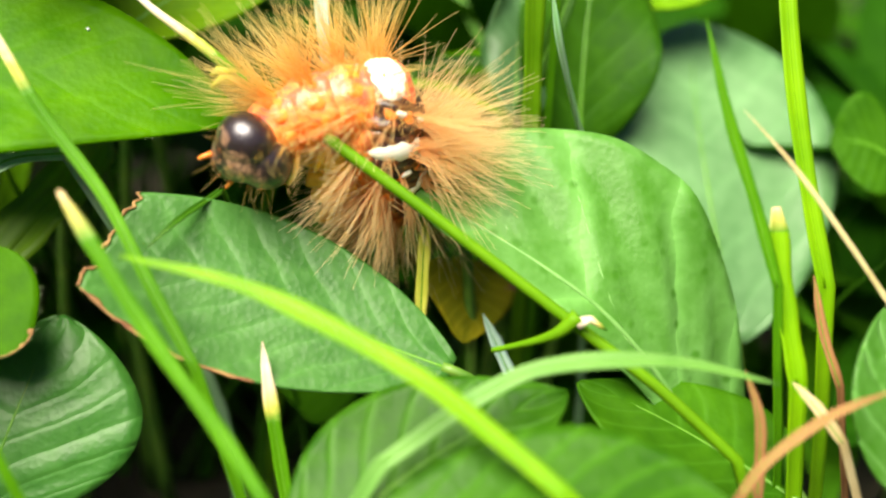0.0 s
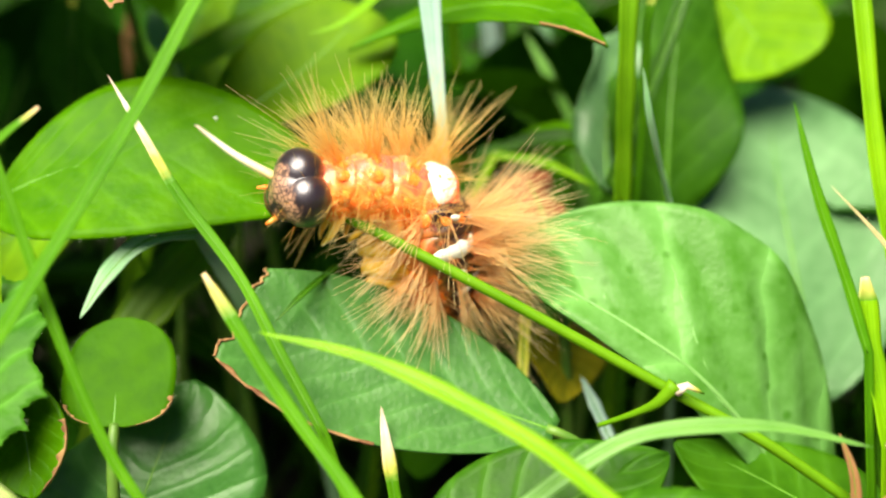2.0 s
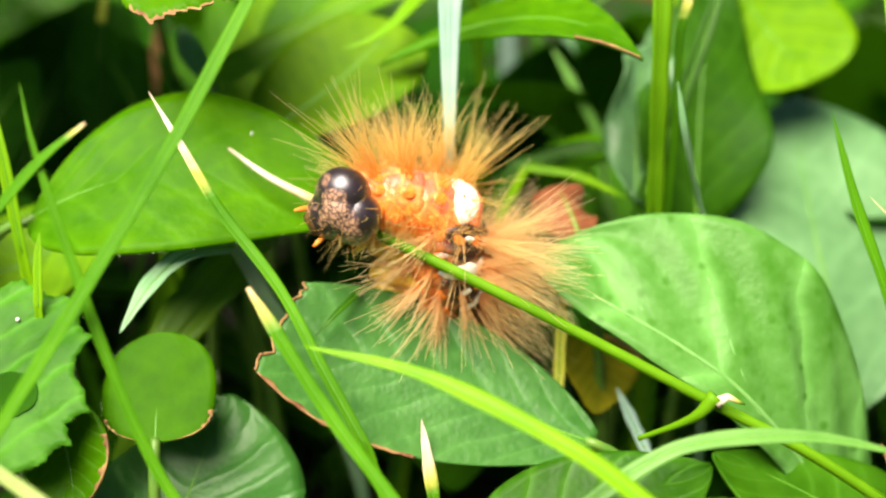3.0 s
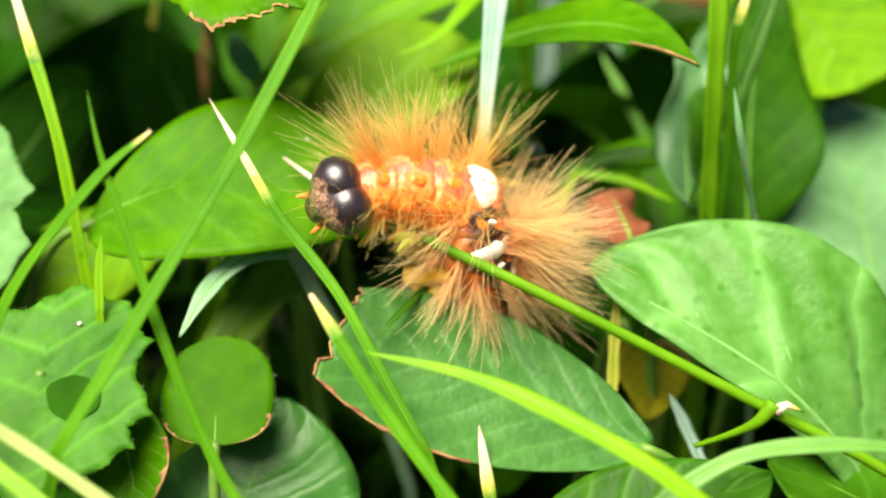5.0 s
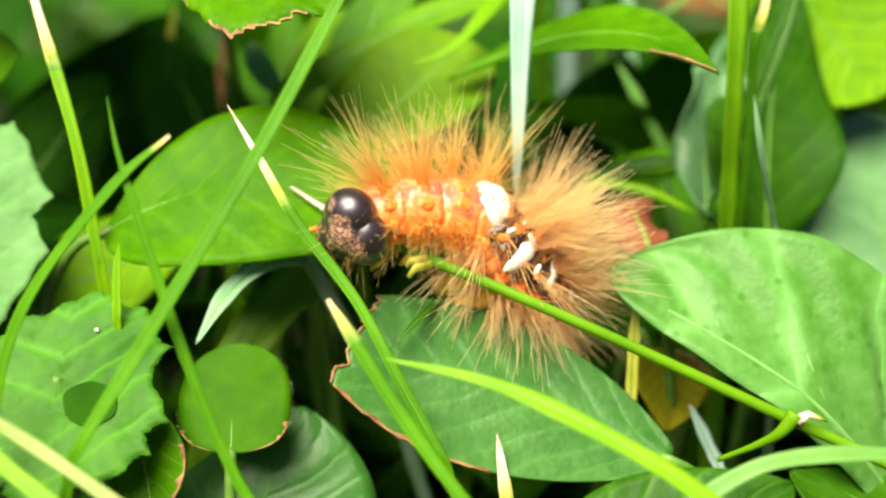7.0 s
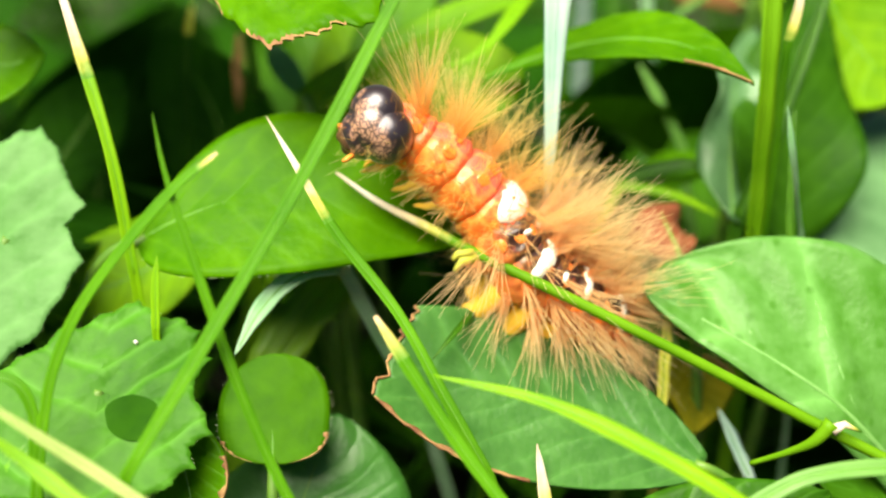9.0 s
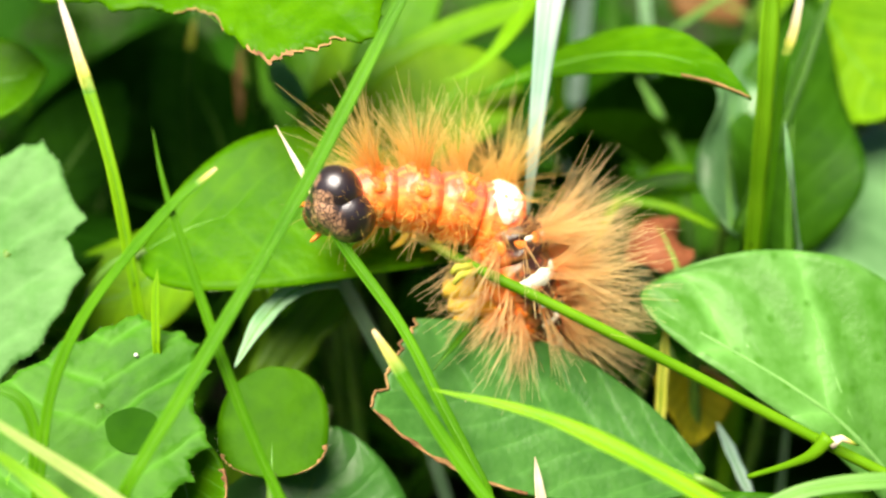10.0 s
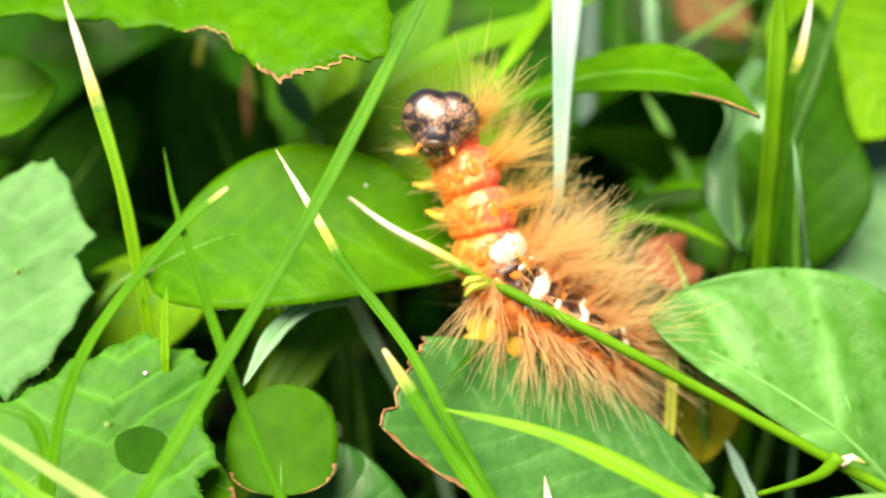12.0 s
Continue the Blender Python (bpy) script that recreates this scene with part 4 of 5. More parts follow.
def grit(place, size):
    bm = bmesh.new()
    bmesh.ops.create_icosphere(bm, subdivisions=2, radius=size * MM)
    for v in bm.verts:
        v.co = v.co * (1 + 0.3 * noise.noise(v.co * 3000)) + Vector(place) * MM
    tagged(part("sand_grain", bm, WHITE_GRIT), "tiny white grain lying on a leaf", "sand grain", "grains on the leaves")


WHITE_GRIT = plain_material("white_grit", (0.75, 0.72, 0.66), (0.86, 0.85, 0.82), 0.5)
for place, size in (((-19.66, -4.16, 34.24), 0.13), ((-7.26, 5.32, 42.68), 0.10), ((-8.23, 10.77, 50.95), 0.14)):
    grit(place, size)


# ---- caterpillar ----
RIGHT, UP, NEAR = Vector((1, 0, 0)), Vector((0, 0.375, 0.927)), Vector((0, -0.927, 0.375))
SEGMENTS = 11


def body_material(name, back, flank, belly, edge, seams):
    n = Nodes(name)
    coord = n.add("ShaderNodeTexCoord")
    xyz = n.add("ShaderNodeSeparateXYZ")
    n.link(coord.outputs["Object"], xyz.inputs[0])
    lift = n.maths("ADD", n.maths("MULTIPLY", xyz.outputs[2], 420.0), n.maths("MULTIPLY", n.noise(900, 4, coord.outputs["Object"]), 0.7))
    colour = n.ramp(n.maths("MULTIPLY_ADD", lift, 0.5, 0.35), (0.10, belly), (0.42, flank), (0.62, flank), (0.62 + edge, back))
    plates = n.add("ShaderNodeTexVoronoi", feature="DISTANCE_TO_EDGE")
    plates.inputs["Scale"].default_value = 720
    n.link(coord.outputs["Object"], plates.inputs["Vector"])
    seam = n.ramp(n.maths("ADD", plates.outputs["Distance"], n.maths("MULTIPLY", n.noise(2400, 2, coord.outputs["Object"]), 0.10)), (0.08, (1, 1, 1)), (0.20, (0, 0, 0)))
    colour = n.mix(n.maths("MULTIPLY", seam, seams), colour, (0.99, 0.46, 0.11))
    red = n.ramp(n.noise(1150, 4, coord.outputs["Object"]), (0.55, (0, 0, 0)), (0.62, (1, 1, 1)))
    colour = n.mix(n.maths("MULTIPLY", red, 0.25), colour, (0.75, 0.10, 0.02))
    n.set(Base_Color=colour, Roughness=0.32)
    n.bsdf.inputs["Subsurface Weight"].default_value = 0.3
    n.bsdf.inputs["Subsurface Radius"].default_value = (0.0012, 0.0005, 0.0002)
    n.bump(n.maths("ADD", n.noise(2600, 3, coord.outputs["Object"]), n.noise(900, 2, coord.outputs["Object"])), 0.3, 0.00012)
    return n.mat


BODY_ORANGE = body_material("orange_skin", (0.90, 0.15, 0.09), (0.97, 0.20, 0.03), (0.98, 0.30, 0.04), 0.20, 0.45)
BODY_DARK = body_material("dark_banded_skin", (0.045, 0.016, 0.012), (0.62, 0.16, 0.04), (0.86, 0.38, 0.08), 0.10, 0.15)
PROLEG = plain_material("amber_leg", (0.82, 0.42, 0.03), (0.92, 0.58, 0.07), 0.35, 900)
WHITE_SPOT = plain_material("white_spot", (0.80, 0.76, 0.66), (0.86, 0.84, 0.78), 0.5, 900)
WART = plain_material("orange_wart", (0.90, 0.17, 0.02), (0.96, 0.33, 0.05), 0.30, 1500)


def hair_material(name, root, middle, tip):
    n = Nodes(name)
    uv = n.add("ShaderNodeTexCoord")
    xyz = n.add("ShaderNodeSeparateXYZ")
    n.link(uv.outputs["UV"], xyz.inputs[0])
    colour = n.ramp(xyz.outputs[1], (0.0, root), (0.35, middle), (1.0, tip))
    n.set(Base_Color=colour, Roughness=0.40)
    n.bsdf.inputs["Specular IOR Level"].default_value = 0.9
    n.see_through(0.55, colour)
    clear = n.add("ShaderNodeBsdfTransparent")
    both = n.add("ShaderNodeMixShader")
    both.inputs[0].default_value = 0.25
    n.link(n.out.inputs["Surface"].links[0].from_socket, both.inputs[1])
    n.link(clear.outputs[0], both.inputs[2])
    n.link(both.outputs[0], n.out.inputs["Surface"])
    return n.mat


HAIR = hair_material("golden_hair", (0.99, 0.48, 0.09), (0.99, 0.69, 0.21), (0.99, 0.86, 0.40))
HAIR_CREAM = hair_material("cream_hair", (0.99, 0.54, 0.22), (0.99, 0.70, 0.35), (0.99, 0.84, 0.50))


def head_material():
    n = Nodes("head_shell")
    coord = n.add("ShaderNodeTexCoord")
    xyz = n.add("ShaderNodeSeparateXYZ")
    n.link(coord.outputs["Object"], xyz.inputs[0])
    bent = n.add("ShaderNodeVectorMath", operation="MULTIPLY_ADD")
    wave = n.add("ShaderNodeTexNoise")
    wave.inputs["Scale"].default_value = 1800
    n.link(coord.outputs["Object"], wave.inputs["Vector"])
    n.link(wave.outputs["Color"], bent.inputs[0])
    bent.inputs[1].default_value = (0.0006, 0.0006, 0.0006)
    n.link(coord.outputs["Object"], bent.inputs[2])
    cells = n.add("ShaderNodeTexVoronoi", feature="DISTANCE_TO_EDGE")
    cells.inputs["Scale"].default_value = 3300
    n.link(bent.outputs[0], cells.inputs["Vector"])
    net = n.ramp(cells.outputs["Distance"], (0.02, (0.12, 0.12, 0.12)), (0.16, (1, 1, 1)))
    patch = n.ramp(n.noise(950, 4, coord.outputs["Object"]), (0.43, (0, 0, 0)), (0.50, (1, 1, 1)))
    front = n.maths("ADD", n.maths("MULTIPLY", xyz.outputs[1], 620.0), n.maths("MULTIPLY", xyz.outputs[2], -300.0))
    front = n.ramp(n.maths("ADD", front, n.maths("MULTIPLY", n.noise(1300, 3, coord.outputs["Object"]), 0.9)), (0.50, (0, 0, 0)), (0.72, (1, 1, 1)))
    tan = n.mix(n.noise(800, 3, coord.outputs["Object"]), (0.28, 0.12, 0.06), (0.54, 0.32, 0.21))
    colour = n.mix(n.maths("MULTIPLY", n.maths("MULTIPLY", net, patch), front), (0.016, 0.008, 0.010), tan)
    n.set(Base_Color=colour, Roughness=n.maths("MULTIPLY_ADD", front, 0.15, 0.34))
    n.bsdf.inputs["Coat Weight"].default_value = 1.0
    n.bsdf.inputs["Coat Roughness"].default_value = 0.33
    n.bsdf.inputs["Coat IOR"].default_value = 1.6
    n.bsdf.inputs["Specular Tint"].default_value = (0.78, 0.72, 1.0, 1.0)
    n.bump(n.noise(2200, 3, coord.outputs["Object"]), 0.15, 0.0001)
    return n.mat


HEAD_SHELL = head_material()
HORN = plain_material("dark_horn", (0.03, 0.015, 0.008), (0.16, 0.08, 0.03), 0.3, 1500)


def ball(bm, centre, radii, u=24, v=16, warp=None):
    made = bmesh.ops.create_uvsphere(bm, u_segments=u, v_segments=v, radius=1.0)["verts"]
    for w in made:
        p = w.co.copy()
        if warp:
            p = warp(p)
        w.co = Vector(centre) + Vector((p.x * radii[0], p.y * radii[1], p.z * radii[2]))


def caterpillar():
    root = thing("caterpillar", "hairy orange caterpillar with glossy dark head on a grass stalk", "caterpillar")
    rnd = random.Random(5)
    # head: two glossy lobes with a groove, the face forward along y
    def lobes(p):
        # the farthest of three overlapping balls: two cheeks and the jaw
        d = p.normalized()
        far = 0.0
        for c, r in ((Vector((0.33, -0.06, 0.15)), 0.745), (Vector((-0.33, -0.06, 0.15)), 0.745), (Vector((0, 0.16, -0.34)), 0.68), (Vector((0, 0.10, 0.0)), 0.73)):
            k = d.dot(c)
            far = max(far, k + math.sqrt(max(0.0, k * k - c.length_squared + r * r)))
        return d * far
    bm = bmesh.new()
    ball(bm, (0, 0, 0), (1.98 * MM, 1.8 * MM, 2.05 * MM), 64, 44, lobes)
    head = part("head", bm, HEAD_SHELL, root, "glossy black-brown head with a tan netted face")
    bm = bmesh.new()
    ball(bm, (0, 1.18 * MM, -1.2 * MM), (0.72 * MM, 0.34 * MM, 0.42 * MM), 16, 10)
    part("upper_lip", bm, HORN, head)
    for sgn in (-1, 1):
        bm = bmesh.new()
        tube(bm, mm([(sgn * 0.85, 1.0, -1.35), (sgn * 1.0, 1.35, -1.6), (sgn * 1.05, 1.55, -1.7)]), lambda s: (0.17 - 0.1 * s) * MM, 7)
        part("antenna", bm, WART, head)
        bm = bmesh.new()
        ball(bm, (sgn * 0.35 * MM, 1.0 * MM, -1.62 * MM), (0.32 * MM, 0.25 * MM, 0.25 * MM), 12, 8)
        part("jaw", bm, HORN, head)
    bm = bmesh.new()
    for _ in range(46):
        d = Vector((rnd.gauss(0, 1), rnd.gauss(0.3, 1), rnd.gauss(0.1, 1))).normalized()
        hairs(bm, Vector((d.x * 1.9, d.y * 1.55, d.z * 1.9)) * MM, d + Vector((0, 0.5, 0)), rnd, 1.5 * MM, 0.2, 1, 0.1, 0.012)
    part("head_hairs", bm, HAIR, head)
    head.data.transform(Matrix.Scale(1.10, 4))
    for piece in head.children:
        piece.data.transform(Matrix.Scale(1.10, 4))
    parts = [head]
    for i in range(SEGMENTS):
        big = (1.80, 2.0, 2.12, 2.2, 2.25, 2.25, 2.2, 2.15, 2.05, 1.9, 1.6)[i] * MM
        dark = i >= 4
        bm = bmesh.new()

        def fold(p):
            ring = 1 + 0.022 * math.sin(p.y * 9.0) + 0.08 * noise.noise(p * 3.0 + Vector((i, 0, 0))) + 0.045 * noise.noise(p * 8.0 + Vector((0, i, 0)))
            barrel = math.sqrt(max(0.0, 1 - abs(p.y) ** 3.6) / max(1e-6, 1 - p.y * p.y)) if abs(p.y) < 0.999 else 1.0
            return Vector((p.x * ring * barrel, p.y, p.z * ring * barrel))
        ball(bm, (0, 0, 0), (big, 1.75 * MM, big), 48, 32, fold)
        seg = part("body_segment", bm, BODY_DARK if dark else BODY_ORANGE, root, "dark banded body segment" if dark else "orange body segment")
        for k, a in enumerate((-118, -82, -46, -15, 15, 46, 82, 118)):
            a = radians(a + rnd.uniform(-4, 4))
            d = Vector((math.sin(a), 0, math.cos(a)))
            spot = d * big * 0.97
            wart = bmesh.new()
            ball(wart, (0, 0, 0), (0.42 * MM, 0.50 * MM, 0.13 * MM), 12, 8)
            wart.transform(Matrix.Translation(spot * 1.0) @ Matrix.Rotation(a, 4, "Y"))
            part("wart", wart, WART, seg)
            front = 0.75 if i == 0 else 0.3 if i < 3 else 0.0
            aim = d + Vector((0, front + rnd.uniform(-0.25, 0.1), 0.12 if abs(a) < 1.6 else -0.3))
            long = (4.8 if i < 2 else 5.2 if i < 4 else 5.3)
            bm = bmesh.new()
            many = 77 if i < 4 else 56 if i < 9 else 35
            if i in (2, 3) and k in (2, 3, 4):
                many = 5
            elif k < 3:  # thin fur on the flank
                many = (14, 12, 12)[k] if i < 4 else (40, 22, 6)[k] if i < 6 else (60, 40, 14)[k]
                long *= 0.42 if i < 4 else 0.84
                aim.z -= 0.5 if i >= 4 else 0.1
                aim.y -= 0.75 if i >= 4 else 0.0
            elif k == 3:
                many = 20 if i < 4 else 14 if i < 7 else 50
            elif k == 4 and i < 4:
                many = 50
            elif 3 <= i <= 6:  # the densest fur stands behind the white band
                many, long = 95, 5.9
            hairs(bm, spot, aim, rnd, long * MM, 0.26 if k < 3 else 0.36, many, bend=0.16, thick=0.022 if k < 3 and i < 4 else 0.030, clump=3 if k < 3 else 7)
            if i < 5 and k < 6:  # short fuzz on the skin
                for _ in range(26):
                    turn, along = a + rnd.uniform(-0.3, 0.3), rnd.uniform(-1.0, 1.0)
                    out = Vector((math.sin(turn), 0, math.cos(turn)))
                    hairs(bm, out * big * 0.96 + Vector((0, along * MM, 0)), out + Vector((0, 0.5, -0.2)), rnd, 1.1 * MM, 0.3, 1, 0.2, 0.020, 0.05)
            part("hair_tuft", bm, HAIR if i < 4 else HAIR_CREAM, seg)
        # chalk-white marks across the back, lying on the skin
        for mid, wide, deep in {3: ((-6, 60, 0.98),), 5: ((-18, 56, 0.52),), 6: ((-40, 9, 0.2),), 7: ((-20, 36, 0.38), (40, 16, 0.3)), 9: ((-20, 30, 0.34),), 4: ((-30, 8, 0.2), (4, 7, 0.18))}.get(i, ()):
            bm = bmesh.new()
            rows = []
            for q in range(13):
                s = -1 + q / 6
                a = radians(mid + wide * s)
                h = deep * math.sqrt(max(0.02, 1 - s * s)) * (1 + 0.25 * noise.noise(Vector((q * 0.9, i, 2))))
                row = []
                for g in range(5):
                    y = h * (g / 2 - 1) / 1.75
                    r = big * math.sqrt(1 - abs(y) ** 3.6) + (0.17 if 0 < g < 4 and 0 < q < 12 else 0.03) * MM
                    row.append(bm.verts.new((math.sin(a) * r, y * 1.75 * MM, math.cos(a) * r)))
                rows.append(row)
            for q in range(12):
                for g in range(4):
                    bm.faces.new((rows[q][g], rows[q][g + 1], rows[q + 1][g + 1], rows[q + 1][g]))
            part("white_spot", bm, WHITE_SPOT, seg, "chalk-white mark on the back")
        # legs
        if i < 3:
            for sgn in (-1, 1):
                bm = bmesh.new()
                tube(bm, curve_points(mm([(sgn * 0.7, 0.1, -1.3), (sgn * 0.95, 0.5, -2.3), (sgn * 0.7, 0.95, -3.0), (sgn * 0.45, 1.0, -3.3)]), 9), lambda s: (0.42 - 0.34 * s) * MM, 8)
                part("leg", bm, PROLEG, seg, "jointed amber leg")
        elif 5 <= i <= 8 or i == 10:
            for sgn in (-1, 1):
                bm = bmesh.new()
                tube(bm, curve_points(mm([(sgn * 0.8, 0, -1.5), (sgn * 1.1, 0, -2.8), (sgn * 1.05, 0.05, -3.8), (sgn * 1.0, 0.15, -4.4)]), 9), lambda s: (1.0 - 0.75 * s + 0.42 * s * s) * MM, 10)
                part("proleg", bm, PROLEG, seg, "fleshy amber proleg")
        parts.append(seg)
    return root, parts


CATERPILLAR, LINKS = caterpillar()

# time, place of the head, of the white band and of the crescent behind it, middle of the hind body, way that the face looks (right, down, near) and lean of its crown
EARLY_REACHES = [
    (0.0, (2.68, -2.38, 38.04), (10.21, -0.17, 41.93), (11.04, -1.12, 39.23), (10.17, 1.77, 35.04), (-0.5, 0.7, 0.35, 0.8)),
    (0.2, (1.21, -2.21, 38.93), (8.97, -0.26, 41.61), (9.89, -1.11, 39.01), (8.67, 2.08, 35.46), (-0.6, 0.6, 0.4, 0.8)),
    (0.5, (1.21, -0.57, 42.43), (8.24, -0.20, 41.73), (10.08, -1.31, 38.66), (8.61, 1.52, 34.29), (-0.8, 0.1, 0.55, 0.8)),
    (1.0, (0.23, -2.19, 39.84), (7.46, 0.17, 40.53), (9.64, -0.71, 37.81), (8.54, 1.04, 33.70), (-0.8, 0.2, 0.5, 0.8)),
    (1.5, (0.15, -1.63, 41.27), (7.03, 0.13, 40.51), (8.27, -0.84, 37.43), (7.96, 1.02, 33.57), (-0.65, 0.2, 0.7, 0.8)),
    (2.0, (-1.22, -2.06, 40.43), (6.94, 0.07, 40.60), (8.15, -0.91, 37.45), (7.09, 0.84, 33.40), (-0.8, 0.1, 0.45, 0.8)),
    (2.5, (-0.16, -2.04, 40.79), (6.28, 0.03, 40.61), (8.09, -1.10, 37.00), (8.06, 0.74, 33.19), (-0.6, 0.25, 0.7, 0.8)),
    (3.0, (-0.93, -2.18, 40.22), (6.16, -0.06, 40.27), (6.60, -1.06, 36.92), (5.19, 0.91, 33.47), (-0.5, 0.35, 0.7, 0.8)),
]
THEN_REACHES = [
    (3.2, (-0.15, -1.21, 42.87), (6.12, -0.14, 40.14), (7.03, -1.19, 36.66), (6.15, 0.77, 33.19), (-0.5, 0.0, 0.8, 0.8)),
    (4.0, (-2.12, -1.67, 42.45), (4.77, 0.09, 40.89), (5.98, -0.96, 37.39), (5.40, 0.95, 33.80), (-0.5, 0.0, 0.8, 0.8)),
    (4.8, (-4.09, -2.13, 41.23), (3.41, 0.32, 41.64), (4.92, -0.73, 38.12), (4.65, 1.13, 34.42), (-0.6, 0.3, 0.7, 0.8)),
    (5.0, (-4.52, -2.13, 41.20), (3.89, 0.32, 41.49), (4.71, -0.58, 38.39), (4.10, 1.34, 34.82), (-0.8, 0.3, 0.4, 0.8)),
    (5.3, (-4.47, -1.93, 41.87), (4.39, -0.49, 42.35), (5.39, -1.09, 39.98), (4.38, 1.89, 36.35), (-0.8, 0.4, 0.25, 0.8)),
    (5.5, (-4.59, -1.51, 43.11), (4.21, -0.00, 43.71), (5.40, -0.52, 41.57), (3.86, 2.34, 37.71), (-0.8, 0.4, 0.2, 0.8)),
    (5.8, (-4.73, -1.15, 43.98), (2.93, 0.61, 42.49), (5.24, -0.22, 39.48), (4.32, 1.62, 35.48), (-0.6, 0.2, 0.7, 0.8)),
    (6.0, (-4.22, -1.38, 43.21), (2.54, 0.04, 40.80), (4.08, -0.64, 38.23), (6.18, 1.40, 34.59), (-0.6, 0.1, 0.75, 0.8)),
]
MIDDLE_REACHES = [
    (6.5, (-4.55, -1.89, 42.08), (2.26, 0.03, 40.92), (3.98, -0.74, 38.05), (4.23, 1.19, 34.41), (-0.6, 0.2, 0.7, 0.8)),
    (7.0, (-4.73, -2.62, 39.93), (3.15, 0.21, 41.07), (5.15, -0.35, 38.57), (6.00, 1.46, 34.65), (-0.6, 0.5, 0.6, 0.8)),
    (7.2, (-5.68, -1.90, 41.80), (2.90, 0.35, 41.44), (4.35, -0.60, 37.98), (3.84, 1.40, 34.65), (-0.6, 0.2, 0.7, 0.8)),
    (8.0, (-5.28, -1.73, 41.49), (2.29, 0.39, 41.54), (4.62, -0.51, 38.40), (5.91, 1.38, 34.78), (-0.6, 0.2, 0.7, 0.8)),
    (8.8, (-4.89, -1.57, 42.18), (1.67, 0.42, 41.64), (4.90, -0.41, 38.83), (7.99, 1.36, 34.90), (-0.6, 0.2, 0.7, 0.8)),
    (9.0, (-5.70, -0.11, 45.92), (2.12, 0.51, 41.85), (4.44, -0.61, 38.39), (7.07, 0.99, 33.95), (-0.6, 0.1, 0.75, 0.75)),
    (9.3, (-7.66, -1.04, 43.66), (1.71, 0.36, 41.56), (3.82, -0.74, 38.08), (4.35, 0.91, 33.75), (-0.7, 0.2, 0.6, 0.8)),
    (9.5, (-7.10, -1.19, 43.35), (2.03, 0.55, 42.10), (3.87, -0.67, 38.28), (4.07, 1.06, 34.11), (-0.65, 0.25, 0.7, 0.8)),
]
LATER_REACHES = [
    (10.0, (-7.82, -1.43, 42.49), (2.09, 0.76, 42.47), (4.19, -0.48, 38.60), (3.73, 1.12, 34.14), (-0.65, 0.40, 0.5, 0.8)),
    (10.5, (-7.90, -2.12, 40.59), (0.39, 0.84, 42.55), (3.39, 0.25, 40.25), (4.00, 1.27, 34.36), (-0.70, 0.50, 0.45, 0.8)),
    (11.0, (-8.75, -2.01, 41.01), (0.01, 1.00, 43.13), (3.40, 0.28, 40.49), (3.80, 1.31, 34.66), (-0.65, 0.55, 0.45, 0.8)),
    (11.3, (-3.73, -3.64, 39.70), (1.96, -0.02, 43.39), (3.32, -0.75, 40.73), (2.45, 1.56, 35.35), (-0.4, 0.8, 0.3, 0.8)),
    (11.5, (-1.18, -2.81, 41.95), (2.43, -0.33, 42.66), (3.32, -1.36, 39.21), (3.15, 1.17, 34.42), (-0.15, 0.35, 0.9, 0.3)),
    (11.7, (-5.05, -0.99, 43.80), (1.95, 0.71, 42.51), (3.17, -0.42, 38.81), (3.08, 1.20, 34.50), (-0.4, 0.25, 0.85, 0.6)),
    (11.9, (-5.19, 1.15, 46.40), (1.93, 0.35, 41.59), (3.78, -0.41, 38.84), (5.68, 1.08, 34.19), (-0.5, 0.15, 0.8, 0.7)),
    (12.0, (-2.55, 2.65, 47.42), (1.88, 0.63, 40.87), (3.76, -0.05, 38.31), (6.81, 0.91, 33.79), (-0.05, 0.05, 0.95, 0.1)),
]
STALK_PIVOT = (20.82, -7.29, 30.20)
STALK_SWAY = [(0.0, 8.4), (0.2, 6.4), (0.5, 4.9), (1.0, 1.7), (1.5, 1.9), (2.0, 0.4), (2.5, -0.2), (3.0, -0.6), (3.2, 0.3), (4.0, -0.4), (4.8, -1.2), (5.0, -1.0), (5.3, 2.0), (5.5, 3.5), (5.8, -0.2), (6.0, -1.4), (6.5, -2.4), (7.0, -3.6), (7.2, -2.2), (8.0, -1.8), (8.8, -1.4), (9.0, -0.9), (9.3, -1.2), (9.5, -0.9), (10.0, -0.9), (10.5, -4.5), (11.0, -3.6), (11.3, -1.4), (11.5, -0.5), (11.7, -0.2), (11.9, 0.3), (12.0, -0.0)]


def frame_of(ahead, dorsal):
    y = ahead.normalized()
    x = y.cross(dorsal).normalized()
    z = x.cross(y)
    return Matrix((x, y, z)).transposed()


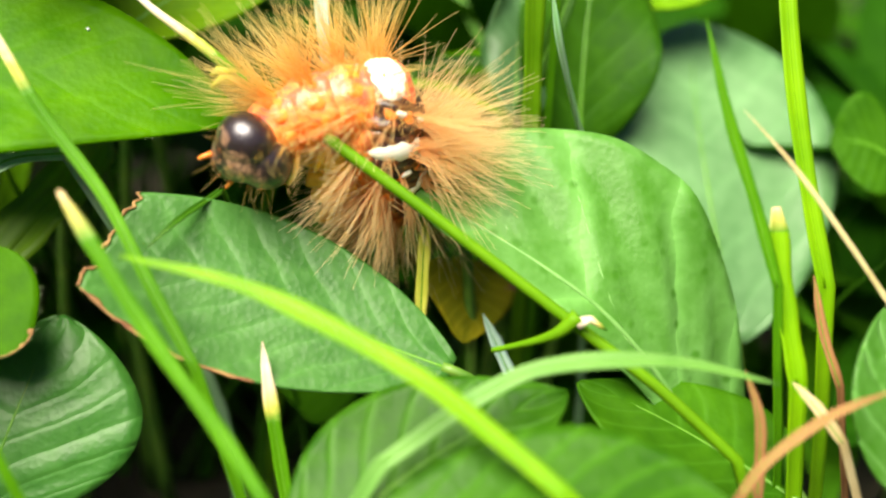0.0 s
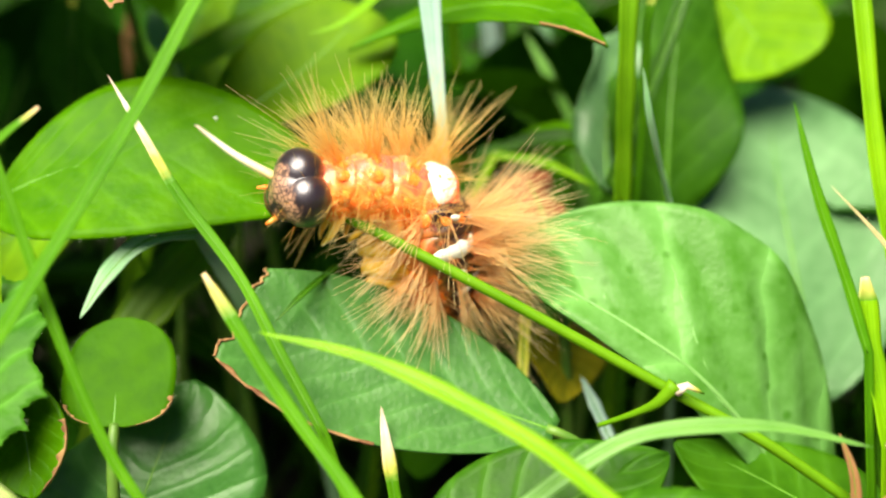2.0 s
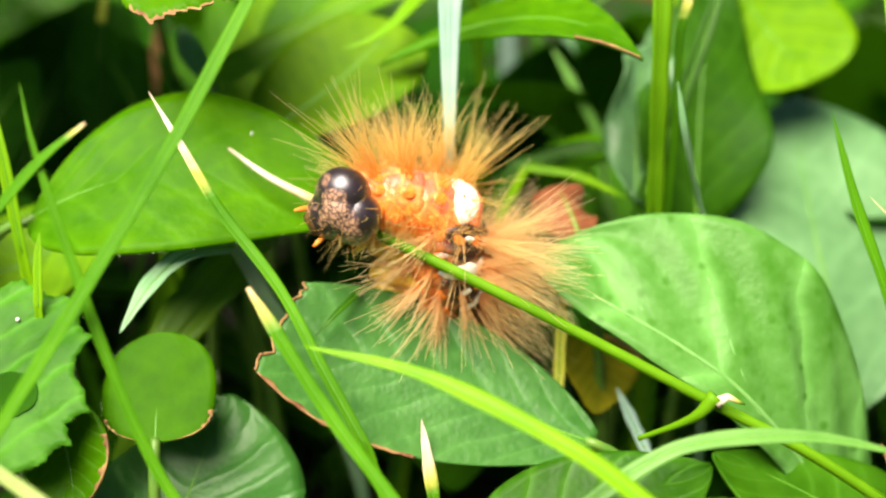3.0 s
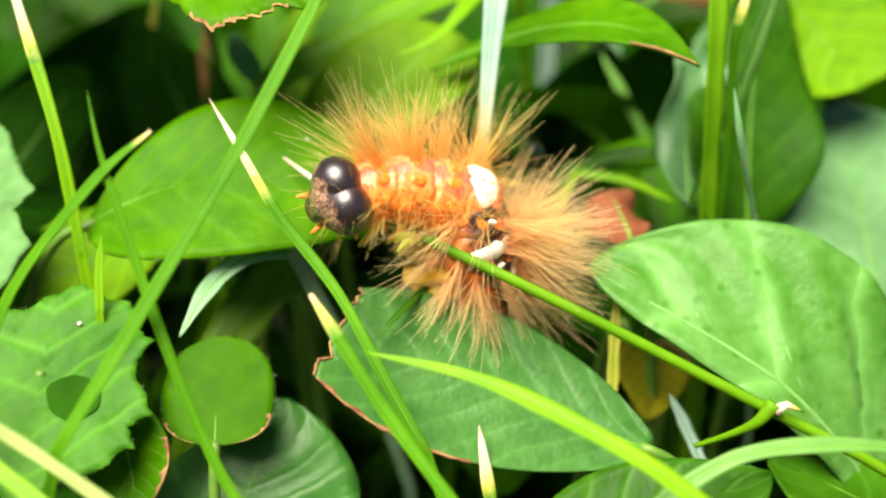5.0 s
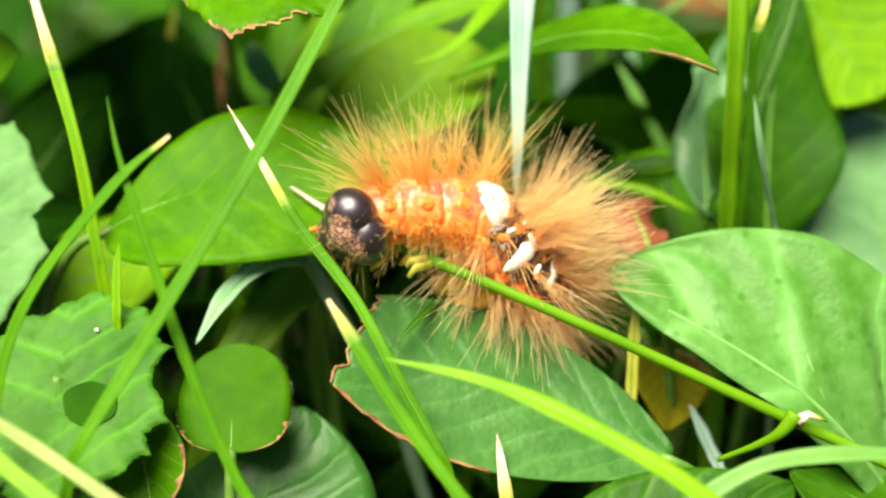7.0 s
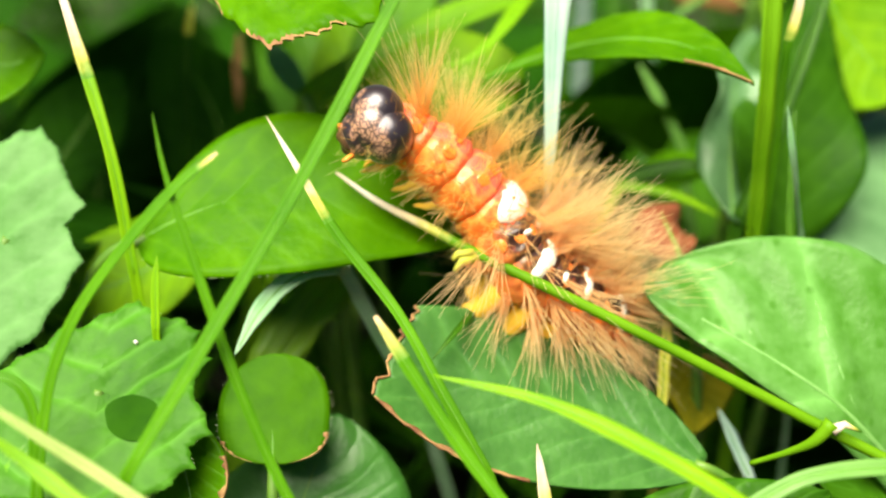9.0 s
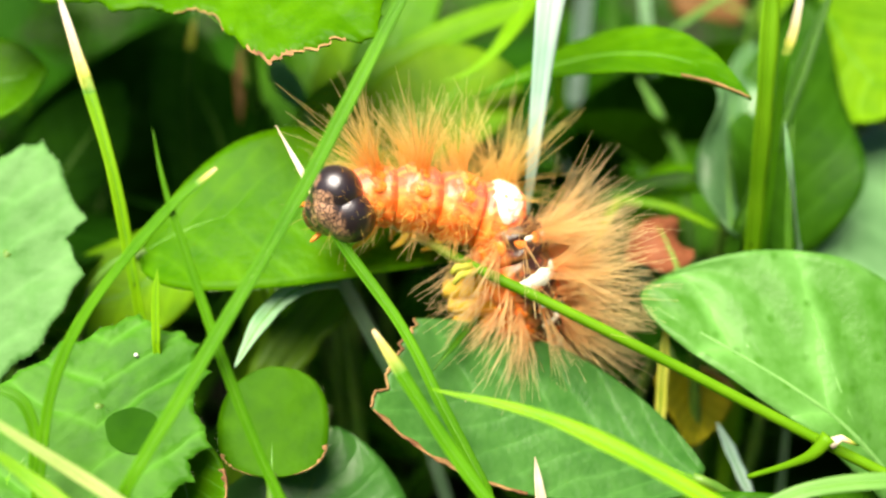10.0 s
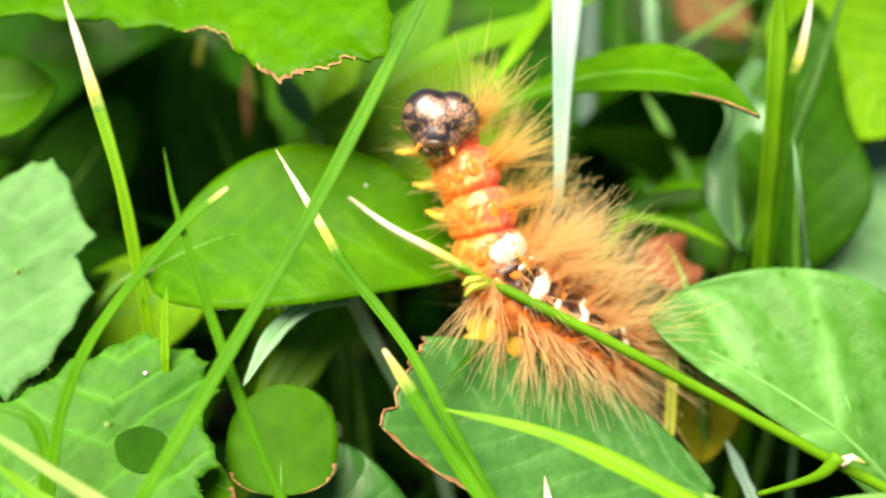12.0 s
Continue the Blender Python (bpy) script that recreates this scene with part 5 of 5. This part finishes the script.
def body_poses(head, band, crescent, hind, face):
    """Poses of the head and the segments, strung along a smooth line from the neck over the two white marks to the holding end."""
    head, band, crescent, hind = (Vector(p) * MM for p in (head, band, crescent, hind))
    looks = (RIGHT * face[0] - UP * face[1] + NEAR * face[2]).normalized()

    def back_of(way):
        """The way that the back faces where the body runs that way: outside the bend and a little to the front."""
        flat = RIGHT * -way.dot(UP) + UP * way.dot(RIGHT)
        return (flat.normalized() * 0.86 + NEAR * (0.42 + 0.45 * max(0.0, face[1] - 0.2))).normalized()
    rear = crescent - band
    band = band - back_of((band - head).normalized() + rear.normalized()) * 1.9 * MM
    crescent = crescent - back_of(rear) * 1.9 * MM
    neck = head - looks * 1.5 * MM + (band - head).normalized() * 0.6 * MM
    end = hind + (hind - crescent) * 0.55 - NEAR * 1.4 * MM
    bow = (neck + band) * 0.5 + back_of(band - head) * 0.45 * MM
    line = curve_points([neck, bow, band], 61) + curve_points([bow, band, crescent, hind, end], 161)
    near = min(range(61, 222), key=lambda k: (line[k] - band).length)
    mark = min(range(near, 222), key=lambda k: (line[k] - crescent).length)
    out = [Matrix.LocRotScale(head, frame_of(looks, RIGHT * face[3] + UP * (1.15 - face[3]) + NEAR * 0.4).to_quaternion(), None)]
    for i in range(SEGMENTS):
        if i <= 3:
            k = round(3 + 57 * i / 3)
        elif i <= 5:
            k = round(near + (mark - near) * (i - 3) / 2)
        else:
            k = round(mark + (221 - mark) * (i - 5) / (SEGMENTS - 5.5))
        k = min(220, k)
        lo, hi = (max(0, k - 8), min(60, k + 8)) if k < 61 else (max(near, k - 8), min(221, k + 8))
        ahead = line[lo] - line[hi]
        out.append(Matrix.LocRotScale(line[k], frame_of(ahead, back_of(-ahead)).to_quaternion(), None))
    return out


def swayed(pivot, degrees):
    """A turn about the line of sight through a pivot; clockwise is positive."""
    p = Vector(pivot) * MM
    return Matrix.Translation(p) @ Matrix.Rotation(radians(-degrees), 4, NEAR) @ Matrix.Translation(-p)


def motions():
    walk(CLIMBED_STALK, [(t, swayed(STALK_PIVOT, a)) for t, a in STALK_SWAY])
    walk(TOUCHED_BLADE, [(t, swayed((-0.29, -9.27, 30.44), a)) for t, a in (
        (0.0, 0.0), (7.0, 0.0), (9.5, 0.0), (10.0, 1.7), (10.5, 3.5), (11.0, 4.5), (11.3, 1.0), (11.5, 0.8), (12.0, 0.0))])
    walk(HANGING_BLADE, [(t, swayed((5.79, 10.49, 57.89), a)) for t, a in (
        (0.0, -4.5), (0.5, -4.5), (1.5, -7.0), (2.5, -6.0), (3.0, -1.0), (5.0, 3.5), (5.5, 6.0), (6.0, 0.5), (7.0, 0.0), (9.0, 0.5), (9.5, 3.0), (10.5, 5.0), (11.0, 7.0), (11.5, 7.0), (12.0, 0.0))])
    rows = [(t, body_poses(*rest)) for t, *rest in EARLY_REACHES + THEN_REACHES + MIDDLE_REACHES + LATER_REACHES]
    for j, link in enumerate(LINKS):
        walk(link, [(t, poses[j]) for t, poses in rows])


motions()
